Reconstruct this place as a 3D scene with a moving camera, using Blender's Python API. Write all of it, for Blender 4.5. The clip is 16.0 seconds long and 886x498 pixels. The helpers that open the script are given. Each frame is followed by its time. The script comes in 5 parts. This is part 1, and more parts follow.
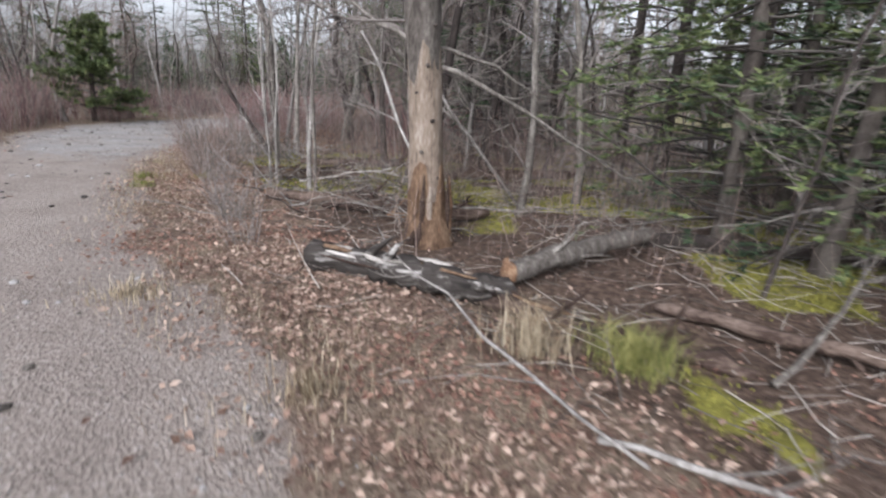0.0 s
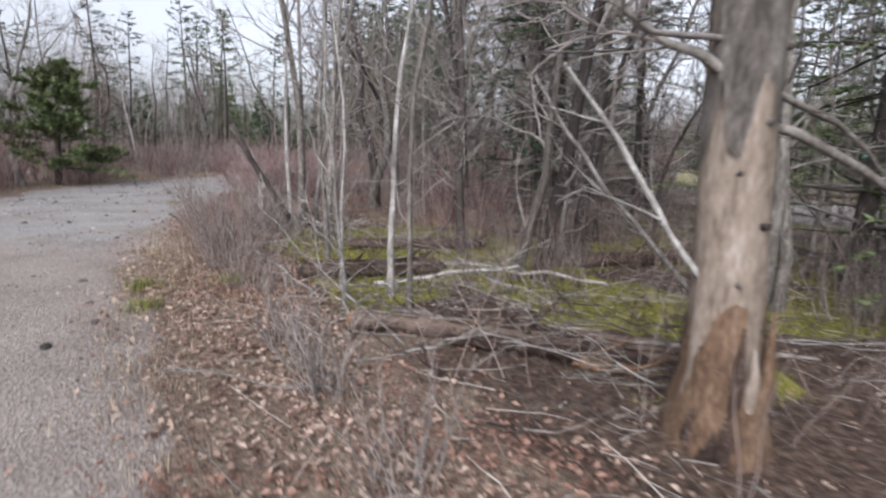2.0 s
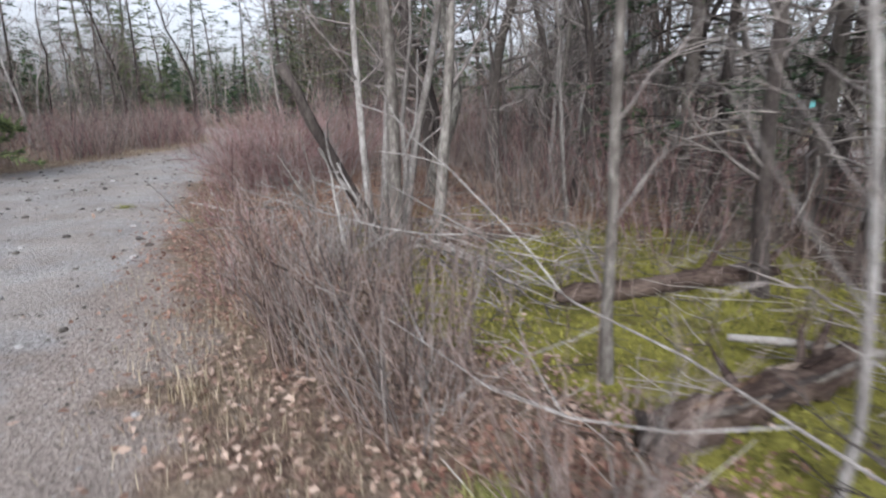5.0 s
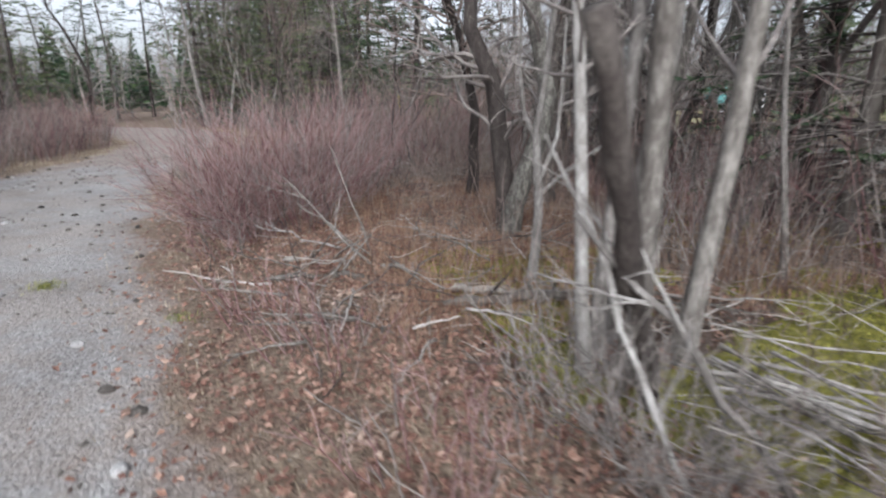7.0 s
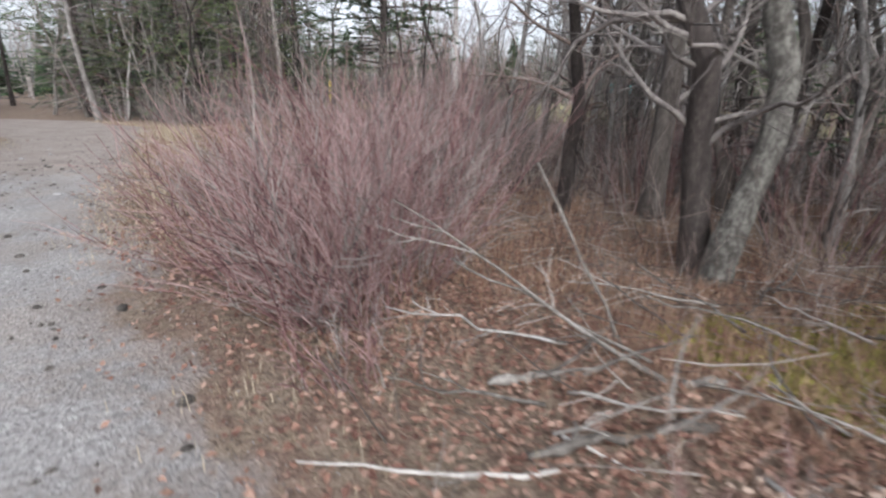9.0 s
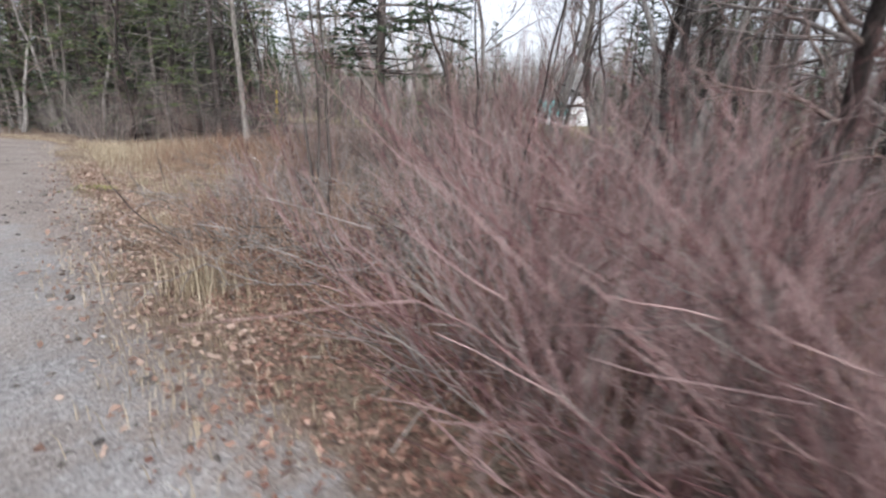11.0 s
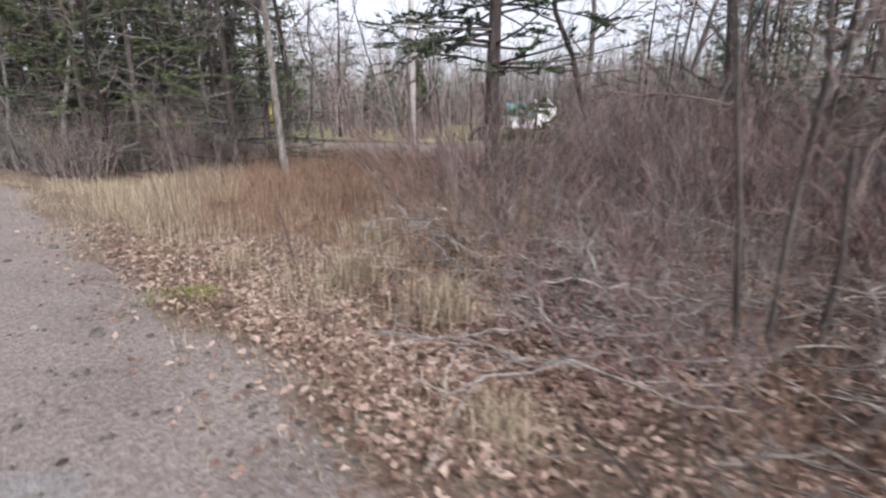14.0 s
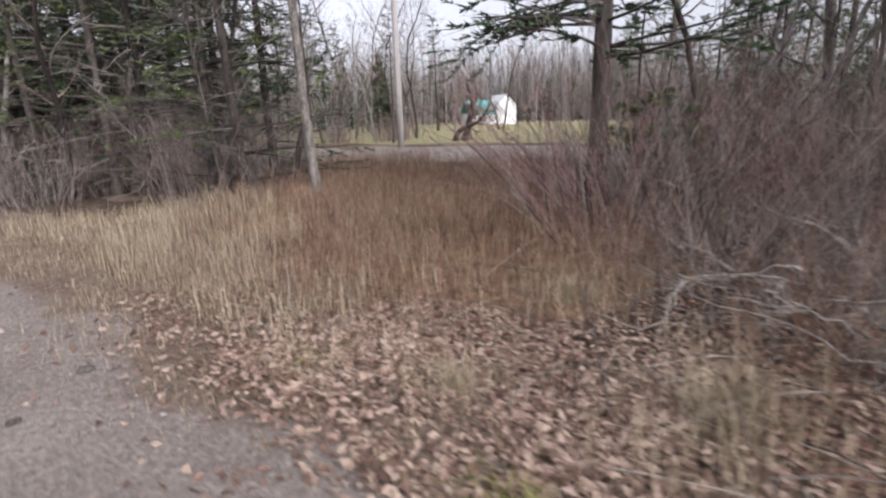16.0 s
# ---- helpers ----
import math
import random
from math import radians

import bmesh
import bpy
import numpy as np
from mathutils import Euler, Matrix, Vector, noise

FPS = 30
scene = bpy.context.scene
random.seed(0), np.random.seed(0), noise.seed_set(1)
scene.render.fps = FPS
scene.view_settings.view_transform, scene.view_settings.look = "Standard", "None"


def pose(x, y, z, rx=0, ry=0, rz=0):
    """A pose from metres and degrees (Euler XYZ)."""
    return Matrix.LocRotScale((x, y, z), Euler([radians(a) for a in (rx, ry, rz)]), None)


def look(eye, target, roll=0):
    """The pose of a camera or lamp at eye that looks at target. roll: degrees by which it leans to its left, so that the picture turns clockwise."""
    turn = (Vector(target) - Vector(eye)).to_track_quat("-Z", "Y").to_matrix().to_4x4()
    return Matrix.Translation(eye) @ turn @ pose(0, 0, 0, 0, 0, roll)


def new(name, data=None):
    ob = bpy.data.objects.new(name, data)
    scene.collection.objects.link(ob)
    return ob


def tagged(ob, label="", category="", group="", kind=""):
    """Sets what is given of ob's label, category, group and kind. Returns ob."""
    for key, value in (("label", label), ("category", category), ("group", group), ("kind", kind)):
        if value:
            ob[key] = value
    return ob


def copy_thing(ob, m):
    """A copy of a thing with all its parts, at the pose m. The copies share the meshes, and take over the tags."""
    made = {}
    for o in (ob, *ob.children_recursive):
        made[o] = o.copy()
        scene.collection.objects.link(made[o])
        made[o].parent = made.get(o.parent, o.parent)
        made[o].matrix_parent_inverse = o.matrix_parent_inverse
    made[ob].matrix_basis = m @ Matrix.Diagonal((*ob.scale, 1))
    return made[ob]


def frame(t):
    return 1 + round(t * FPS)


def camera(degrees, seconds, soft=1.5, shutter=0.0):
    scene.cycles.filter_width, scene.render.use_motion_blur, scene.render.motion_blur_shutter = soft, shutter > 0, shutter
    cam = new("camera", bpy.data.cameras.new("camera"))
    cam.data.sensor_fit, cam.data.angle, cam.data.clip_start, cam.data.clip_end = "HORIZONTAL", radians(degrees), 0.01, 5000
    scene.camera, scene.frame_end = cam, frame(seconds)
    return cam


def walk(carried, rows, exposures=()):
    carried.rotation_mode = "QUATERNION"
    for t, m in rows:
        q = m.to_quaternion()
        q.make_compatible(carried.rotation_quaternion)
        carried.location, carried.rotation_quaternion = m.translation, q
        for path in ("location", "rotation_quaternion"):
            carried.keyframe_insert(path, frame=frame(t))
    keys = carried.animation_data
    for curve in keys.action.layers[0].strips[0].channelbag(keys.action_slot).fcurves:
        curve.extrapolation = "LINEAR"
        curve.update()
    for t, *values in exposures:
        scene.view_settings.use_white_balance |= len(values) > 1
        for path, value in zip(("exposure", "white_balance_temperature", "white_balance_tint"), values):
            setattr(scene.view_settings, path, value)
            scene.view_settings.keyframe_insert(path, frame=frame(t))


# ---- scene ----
cam = camera(83.2, 16.0, 2.3, 0.5)
PATH = [
    (0, (0.034, 0.085, 1.433), (0.007, 1.997, 0.844), 3.0),
    (0.5, (-0.446, 0.744, 1.475), (-0.449, 2.658, 0.894), 3.3),
    (1, (-0.968, 1.348, 1.488), (-0.945, 3.277, 0.959), 3.9),
    (1.5, (-1.428, 1.971, 1.509), (-1.361, 3.919, 1.059), 3.9),
    (2, (-1.89, 2.644, 1.504), (-1.809, 4.602, 1.105), 2.6),
    (2.5, (-2.328, 3.249, 1.463), (-2.212, 5.215, 1.115), 2.3),
    (3, (-2.765, 3.943, 1.405), (-2.61, 5.895, 0.996), 1.9),
    (3.5, (-3.23, 4.509, 1.425), (-3.01, 6.446, 0.979), 1.7),
    (4, (-3.735, 5.174, 1.389), (-3.443, 7.098, 0.928), 1.6),
    (4.2, (-3.911, 5.45, 1.387), (-3.606, 7.367, 0.905), 1.3),
    (6.5, (-5.495, 8.881, 1.497), (-4.944, 10.71, 0.903), 0.6),
    (7, (-5.891, 9.585, 1.47), (-5.232, 11.384, 0.898), 0.5),
    (7.5, (-6.205, 10.286, 1.436), (-5.456, 12.049, 0.861), 0.8),
    (8, (-6.562, 11.03, 1.447), (-5.729, 12.749, 0.855), 1.1),
    (8.5, (-6.851, 11.769, 1.365), (-5.928, 13.443, 0.776), 1.1),
    (9, (-7.1, 12.595, 1.367), (-6.097, 14.221, 0.774), 1.4),
    (9.5, (-7.321, 13.349, 1.332), (-6.229, 14.918, 0.746), 1.0),
    (10, (-7.504, 14.153, 1.322), (-6.34, 15.68, 0.759), 2.2),
    (12.5, (-8.063, 18.291, 1.295), (-6.69, 19.641, 0.756), 0.1),
    (13, (-8.067, 19.129, 1.318), (-6.674, 20.461, 0.782), 0.1),
    (13.5, (-8.12, 20.031, 1.318), (-6.705, 21.346, 0.798), 0.5),
    (14, (-8.14, 20.815, 1.25), (-6.717, 22.126, 0.744), 0.0),
    (14.5, (-8.107, 21.557, 1.24), (-6.672, 22.849, 0.719), -0.5),
    (15, (-8.097, 22.34, 1.247), (-6.639, 23.608, 0.73), -0.8),
    (15.5, (-8.02, 23.03, 1.249), (-6.522, 24.248, 0.727), -1.3),
    (16, (-8.043, 23.847, 1.298), (-6.495, 25.005, 0.785), -1.7),
]
walk(cam, [(t, look(eye, target, roll)) for t, eye, target, roll in PATH], [(0, 0.85, 6050, 14), (3, 0.82, 6000, 14), (7, 0.88, 5950, 11), (9.5, 0.98, 6050, 12), (13, 0.95, 6080, 15), (14.5, 0.87, 6150, 17), (16, 0.72, 6200, 18)])

# world: overcast late autumn sky
SUN_EL, SUN_AZ = radians(38), radians(200)
world = bpy.data.worlds.new("overcast")
scene.world = world
world.use_nodes = True
wn = world.node_tree.nodes
sky = wn.new("ShaderNodeTexSky")
sky.sky_type, sky.sun_disc, sky.sun_elevation, sky.sun_rotation = "NISHITA", False, SUN_EL, SUN_AZ
sky.air_density, sky.dust_density, sky.ozone_density = 1.0, 4.0, 1.0
grey = wn.new("ShaderNodeHueSaturation")
grey.inputs["Saturation"].default_value = 0.22
world.node_tree.links.new(sky.outputs["Color"], grey.inputs["Color"])
world.node_tree.links.new(grey.outputs["Color"], wn["Background"].inputs["Color"])
wn["Background"].inputs["Strength"].default_value = 0.15
sun_data = bpy.data.lights.new("sun", "SUN")
sun_data.energy, sun_data.angle, sun_data.color = 0.9, radians(40), (1.0, 0.97, 0.93)
sun = new("sun", sun_data)
sun.matrix_world = look((0, 0, 60), (0 + 60 * math.sin(SUN_AZ) / math.tan(SUN_EL) * -1, 60 * math.cos(SUN_AZ) / math.tan(SUN_EL) * -1, 0))

rng = np.random.default_rng(7)


# ---- materials ----
def material(name, dark, mid, light, rough=0.9, size=6.0, fine=60.0, bump=0.4, stretch=1.0, island=False, spread=0.35, spec=0.25, along_x=1.0):
    """Procedural surface: two scales of noise over three colours, fine relief, and a shift from piece to piece."""
    m = bpy.data.materials.new(name)
    m.use_nodes = True
    nt = m.node_tree
    n, li = nt.nodes, nt.links
    bsdf = n["Principled BSDF"]
    bsdf.inputs["Roughness"].default_value = rough
    bsdf.inputs["Specular IOR Level"].default_value = spec
    co = n.new("ShaderNodeTexCoord")
    mp = n.new("ShaderNodeMapping")
    mp.inputs["Scale"].default_value = (along_x, 1, stretch)
    li.new(co.outputs["Object"], mp.inputs["Vector"])
    a, b = n.new("ShaderNodeTexNoise"), n.new("ShaderNodeTexNoise")
    for tex, s, d in ((a, size, 4), (b, fine, 3)):
        tex.inputs["Scale"].default_value, tex.inputs["Detail"].default_value = s, d
        li.new(mp.outputs["Vector"], tex.inputs["Vector"])
    mix = n.new("ShaderNodeMath")
    mix.operation = "MULTIPLY_ADD"
    mix.inputs[1].default_value = 0.45
    li.new(b.outputs["Fac"], mix.inputs[0])
    half = n.new("ShaderNodeMath")
    half.operation = "MULTIPLY"
    half.inputs[1].default_value = 0.55
    li.new(a.outputs["Fac"], half.inputs[0])
    li.new(half.outputs[0], mix.inputs[2])
    source = n.new("ShaderNodeNewGeometry").outputs["Random Per Island"] if island else n.new("ShaderNodeObjectInfo").outputs["Random"]
    shift = n.new("ShaderNodeMath")
    shift.operation = "MULTIPLY_ADD"
    shift.inputs[1].default_value = spread
    li.new(source, shift.inputs[0])
    low = n.new("ShaderNodeMath")
    low.operation = "SUBTRACT"
    low.inputs[1].default_value = spread / 2
    li.new(mix.outputs[0], low.inputs[0])
    li.new(low.outputs[0], shift.inputs[2])
    ramp = n.new("ShaderNodeValToRGB")
    e = ramp.color_ramp.elements
    e[0].position, e[0].color = 0.3, (*dark, 1)
    e[1].position, e[1].color = 0.72, (*light, 1)
    e.new(0.5).color = (*mid, 1)
    li.new(shift.outputs[0], ramp.inputs["Fac"])
    li.new(ramp.outputs["Color"], bsdf.inputs["Base Color"])
    if bump:
        bp = n.new("ShaderNodeBump")
        bp.inputs["Strength"].default_value, bp.inputs["Distance"].default_value = bump, 0.02
        li.new(mix.outputs[0], bp.inputs["Height"])
        li.new(bp.outputs["Normal"], bsdf.inputs["Normal"])
    return m


BARK_GREY = material("grey_lichen_bark", (0.05, 0.043, 0.037), (0.125, 0.112, 0.099), (0.31, 0.29, 0.26), size=14, fine=45, bump=0.9, stretch=0.35, spread=0.2)
BARK_OLD = material("old_mottled_bark", (0.03, 0.026, 0.022), (0.085, 0.078, 0.068), (0.25, 0.24, 0.21), size=16, fine=50, bump=1.0, stretch=0.5, spread=0.1)
BARK_DARK = material("dark_bark", (0.025, 0.02, 0.018), (0.06, 0.05, 0.045), (0.13, 0.115, 0.10), size=10, fine=60, bump=1.0, stretch=0.3)
BARK_PALE = material("pale_bark", (0.08, 0.07, 0.062), (0.20, 0.185, 0.17), (0.44, 0.425, 0.40), size=8, fine=45, bump=0.8, stretch=0.4, spread=0.2)
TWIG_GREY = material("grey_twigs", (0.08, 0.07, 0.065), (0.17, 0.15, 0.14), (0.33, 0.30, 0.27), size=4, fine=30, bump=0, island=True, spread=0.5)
TWIG_DARK = material("dark_dead_twigs", (0.03, 0.026, 0.023), (0.075, 0.067, 0.06), (0.19, 0.175, 0.16), size=4, fine=30, bump=0, island=True, spread=0.6)
TWIG_BROWN = material("brown_twigs", (0.07, 0.05, 0.042), (0.165, 0.122, 0.104), (0.31, 0.25, 0.22), size=4, fine=30, bump=0, island=True, spread=0.5)
TWIG_RED = material("red_brown_shoots", (0.085, 0.04, 0.042), (0.185, 0.098, 0.094), (0.36, 0.255, 0.24), size=3, fine=25, bump=0, island=True, spread=0.55)
TWIG_RUST = material("rusty_brown_shoots", (0.09, 0.05, 0.034), (0.20, 0.122, 0.085), (0.37, 0.265, 0.195), size=3, fine=25, bump=0, island=True, spread=0.5)
TWIG_DEAD = material("bleached_deadwood", (0.13, 0.115, 0.10), (0.27, 0.25, 0.225), (0.50, 0.475, 0.44), size=6, fine=40, bump=0.3, stretch=0.6)
BARE_WOOD = material("barkless_weathered_wood", (0.075, 0.055, 0.042), (0.235, 0.19, 0.15), (0.42, 0.385, 0.345), size=6.5, fine=45, bump=1.0, stretch=0.25, spread=0.1)
ROT_RED = material("rotten_red_wood", (0.016, 0.010, 0.008), (0.05, 0.033, 0.026), (0.165, 0.125, 0.102), size=8, fine=45, bump=1.0, spread=0.2, along_x=0.3)
ROT_ORANGE = material("fresh_orange_rot", (0.07, 0.036, 0.021), (0.18, 0.105, 0.062), (0.34, 0.24, 0.16), size=9, fine=50, bump=0.8, spread=0.1)
ROT_BROWN = material("crumbling_brown_rot", (0.03, 0.018, 0.012), (0.115, 0.072, 0.045), (0.25, 0.175, 0.115), size=7, fine=40, bump=1.0, stretch=0.4, spread=0.1)
BARK_BLACK = material("peeling_black_white_bark", (0.012, 0.010, 0.009), (0.055, 0.048, 0.043), (0.58, 0.56, 0.53), size=7, fine=18, bump=1.0, stretch=1.6, spread=0.1, along_x=0.16)
LEAF = material("dry_fallen_leaves", (0.13, 0.08, 0.06), (0.26, 0.175, 0.135), (0.43, 0.33, 0.265), rough=0.75, size=3, fine=60, bump=0.2, island=True, spread=0.55)
LEAF_RED = material("russet_fallen_leaves", (0.11, 0.055, 0.042), (0.225, 0.128, 0.093), (0.36, 0.245, 0.19), rough=0.8, size=3, fine=60, bump=0.2, island=True, spread=0.42)
GRASS_DRY = material("dry_grass", (0.17, 0.13, 0.085), (0.32, 0.26, 0.175), (0.50, 0.43, 0.315), size=2, fine=15, bump=0, island=True, spread=0.5)
GRASS_RUST = material("rusty_field_grass", (0.11, 0.058, 0.042), (0.215, 0.125, 0.083), (0.36, 0.245, 0.17), size=0.9, fine=12, bump=0, island=True, spread=0.5)
GRASS_GREEN = material("green_grass", (0.09, 0.10, 0.03), (0.19, 0.20, 0.06), (0.33, 0.32, 0.12), size=2, fine=15, bump=0, island=True, spread=0.5)
MOSS = material("yellow_green_moss", (0.075, 0.07, 0.02), (0.19, 0.185, 0.036), (0.34, 0.33, 0.075), rough=1.0, size=2.5, fine=40, bump=0, island=True, spread=0.5)
NEEDLE = material("dark_spruce_needles", (0.018, 0.035, 0.018), (0.042, 0.075, 0.036), (0.085, 0.125, 0.055), rough=0.6, size=2, fine=20, bump=0, island=True, spread=0.45)
NEEDLE_PINE = material("pine_needles", (0.045, 0.068, 0.03), (0.105, 0.14, 0.056), (0.19, 0.22, 0.09), rough=0.6, size=2, fine=20, bump=0, island=True, spread=0.45)
STONE = material("grey_stones", (0.12, 0.115, 0.11), (0.23, 0.222, 0.215), (0.36, 0.352, 0.34), size=7, fine=50, bump=0.5, island=True, spread=0.5)
CLOD = material("dark_clods", (0.03, 0.027, 0.024), (0.07, 0.062, 0.055), (0.14, 0.125, 0.11), size=9, fine=50, bump=0.6, spread=0.4)
WHITE_PAINT = material("white_painted_boards", (0.66, 0.67, 0.68), (0.74, 0.75, 0.76), (0.8, 0.8, 0.8), rough=0.6, size=2, fine=20, bump=0.1)
TEAL_METAL = material("teal_metal_roof", (0.05, 0.20, 0.20), (0.08, 0.28, 0.28), (0.12, 0.34, 0.33), rough=0.45, size=1.2, fine=18, bump=0.1)
POLE_WOOD = material("weathered_pole_wood", (0.16, 0.15, 0.14), (0.30, 0.28, 0.26), (0.42, 0.40, 0.38), size=4, fine=30, bump=0.5, stretch=0.1)
YELLOW = material("yellow_plastic", (0.5, 0.38, 0.03), (0.6, 0.47, 0.04), (0.68, 0.55, 0.08), rough=0.5, size=4, fine=30, bump=0.05)
DARK_GLASS = material("dark_window", (0.02, 0.025, 0.03), (0.03, 0.035, 0.04), (0.05, 0.055, 0.06), rough=0.15, size=2, fine=9, bump=0)


def water_material():
    m = bpy.data.materials.new("still_water")
    m.use_nodes = True
    b = m.node_tree.nodes["Principled BSDF"]
    b.inputs["Base Color"].default_value = (0.03, 0.028, 0.022, 1)
    b.inputs["Roughness"].default_value = 0.03
    return m


WATER = water_material()


# ---- geometry helpers ----
class Bag:
    """Vertices and faces gathered for one mesh."""

    def __init__(self):
        self.v, self.f, self.count = [], [], 0

    def add(self, verts, faces):
        verts, faces = np.asarray(verts, float).reshape(-1, 3), np.asarray(faces, int)
        self.v.append(verts)
        self.f.append(faces + self.count)
        self.count += len(verts)
        return self

    def mesh(self, name, mat, smooth=True):
        me = bpy.data.meshes.new(name)
        v = np.concatenate(self.v) if self.v else np.zeros((0, 3))
        flat = np.concatenate([f.ravel() for f in self.f])
        totals = np.concatenate([np.full(len(f), f.shape[1]) for f in self.f])
        starts = np.concatenate([[0], np.cumsum(totals)[:-1]])
        me.vertices.add(len(v))
        me.vertices.foreach_set("co", v.astype(np.float32).ravel())
        me.loops.add(len(flat))
        me.loops.foreach_set("vertex_index", flat.astype(np.int32))
        me.polygons.add(len(totals))
        me.polygons.foreach_set("loop_start", starts.astype(np.int32))
        me.polygons.foreach_set("use_smooth", np.full(len(totals), smooth))
        me.update(calc_edges=True)
        me.materials.append(mat)
        return me


def pieces(name, mat, parent, count, *sets, label="", sides=(5, 4, 3)):
    """One object for each of count limbs; each set is (paths, radii, owner of each path)."""
    for k in range(count):
        bag = Bag()
        for (P, R, owner), s in zip(sets, sides):
            mine = owner == k
            if mine.any():
                tubes(bag, P[mine], R[mine], s)
        if bag.count:
            part(name, bag, mat, parent, label)


def part(name, bag, mat, parent=None, label="", smooth=True):
    ob = new(name, bag.mesh(name, mat, smooth))
    if parent is not None:
        ob.parent = parent
    return tagged(ob, label=label)


def thing(name, label, category, at=(0, 0, 0), group=""):
    return_ob = new(name)
    return_ob.matrix_basis = pose(*at)
    return tagged(return_ob, label=label, category=category, group=group)


def unit(v):
    return v / np.maximum(np.linalg.norm(v, axis=-1, keepdims=True), 1e-9)


def tubes(bag, P, R, sides=5, caps=False, rough=0.0):
    """Round limbs along the paths P (b, n, 3) with radii R (b, n)."""
    P, R = np.asarray(P, float), np.asarray(R, float)
    b, n, _ = P.shape
    T = unit(np.gradient(P, axis=1))
    ref = np.where(np.abs(unit(P[:, -1:] - P[:, :1])[..., 2:]) > 0.8, [[[1.0, 0, 0]]], [[[0, 0, 1.0]]])
    U = unit(np.cross(T, np.broadcast_to(ref, T.shape)))
    V = np.cross(T, U)
    a = np.arange(sides) * 2 * np.pi / sides
    rr = R[:, :, None] * (1 + rough * rng.normal(size=(b, n, sides)))
    verts = P[:, :, None] + rr[..., None] * (np.cos(a)[None, None, :, None] * U[:, :, None] + np.sin(a)[None, None, :, None] * V[:, :, None])
    base = (np.arange(b) * n * sides)[:, None, None]
    i = np.arange(n - 1)[None, :, None] * sides
    k, k2 = np.arange(sides)[None, None, :], ((np.arange(sides) + 1) % sides)[None, None, :]
    faces = np.stack([base + i + k, base + i + k2, base + i + sides + k2, base + i + sides + k], -1).reshape(-1, 4)
    if caps:
        ring = np.arange(sides)
        ends = np.concatenate([np.arange(b)[:, None] * n * sides + ring[::-1], np.arange(b)[:, None] * n * sides + (n - 1) * sides + ring])
        bag.add(verts, faces)
        bag.f.append(ends + bag.count - b * n * sides)
    else:
        bag.add(verts, faces)
    return bag


def grow(start, way, length, n=6, wander=0.15, up=0.0):
    """Wandering paths (b, n, 3) from start along way."""
    start, way, length = np.atleast_2d(start).astype(float), unit(np.atleast_2d(way).astype(float)), np.atleast_1d(length).astype(float)
    b = len(start)
    P = np.zeros((b, n, 3))
    P[:, 0] = start
    d = way
    for k in range(1, n):
        d = unit(d + rng.normal(size=(b, 3)) * wander + np.array([0, 0, up]))
        P[:, k] = P[:, k - 1] + d * (length / (n - 1))[:, None]
    return P


def taper(r0, r1, n, b=None):
    r0, r1 = np.atleast_1d(r0).astype(float), np.atleast_1d(r1).astype(float)
    u = np.linspace(0, 1, n)[None]
    return r0[:, None] * (1 - u) + r1[:, None] * u


def along(P, which, u):
    """Points and directions on paths P[which] at the shares u."""
    n = P.shape[1]
    x = np.clip(u, 0, 0.999) * (n - 1)
    i = x.astype(int)
    f = (x - i)[:, None]
    a, c = P[which, i], P[which, i + 1]
    return a * (1 - f) + c * f, unit(c - a)


def fan(d, angle, count_spin=None):
    """Directions that leave d by about angle (radians), at any side."""
    r = unit(np.cross(d, rng.normal(size=d.shape)))
    return unit(d * np.cos(angle)[:, None] + r * np.sin(angle)[:, None])


def blades(bag, root, tip, width):
    """Thin pointed blades, one triangle each."""
    side = unit(np.cross(tip - root, rng.normal(size=root.shape))) * np.asarray(width)[:, None] / 2
    v = np.stack([root - side, root + side, tip], 1)
    return bag.add(v, np.arange(len(root) * 3).reshape(-1, 3))


def lattice(x, y, scale, seed):
    g = np.random.default_rng(seed).random((128, 128))
    x, y = np.asarray(x) / scale + 1000, np.asarray(y) / scale + 1000
    i, j = np.floor(x).astype(int), np.floor(y).astype(int)
    u, v = x - i, y - j
    u, v = u * u * (3 - 2 * u), v * v * (3 - 2 * v)
    at = lambda p, q: g[p % 128, q % 128]
    return (at(i, j) * (1 - u) + at(i + 1, j) * u) * (1 - v) + (at(i, j + 1) * (1 - u) + at(i + 1, j + 1) * u) * v


def rough2(x, y, scale, seed):
    return 0.55 * lattice(x, y, scale, seed) + 0.3 * lattice(x, y, scale / 2.3, seed + 1) + 0.15 * lattice(x, y, scale / 5.1, seed + 2)


def smooth01(v, lo, hi):
    t = np.clip((v - lo) / (hi - lo), 0, 1)
    return t * t * (3 - 2 * t)


# ---- plan ----
EDGE_RIGHT = [(9, -14), (3.2, -4), (0.6, 0.2), (-0.5, 1.7), (-1.6, 3.0), (-3.0, 4.4), (-4.2, 6.6), (-5.3, 8.8), (-6.3, 11.8), (-6.9, 14.5), (-7.2, 17),
              (-7.4, 20), (-7.2, 21.6), (-6.98, 23.2), (-7.08, 25), (-6.85, 28), (-6.7, 31), (-6.9, 34), (-8.5, 37.5), (-13, 40.5), (-30, 44), (-60, 46)]
EDGE_LEFT = [(-60, 42), (-30, 40), (-15.5, 37.2), (-11.8, 34), (-10, 29), (-9.8, 26), (-10.4, 22), (-11.4, 18), (-11.5, 15), (-10.4, 11.6), (-8.2, 8),
             (-5.6, 4), (-3.4, 0), (-0.5, -6), (5, -16)]
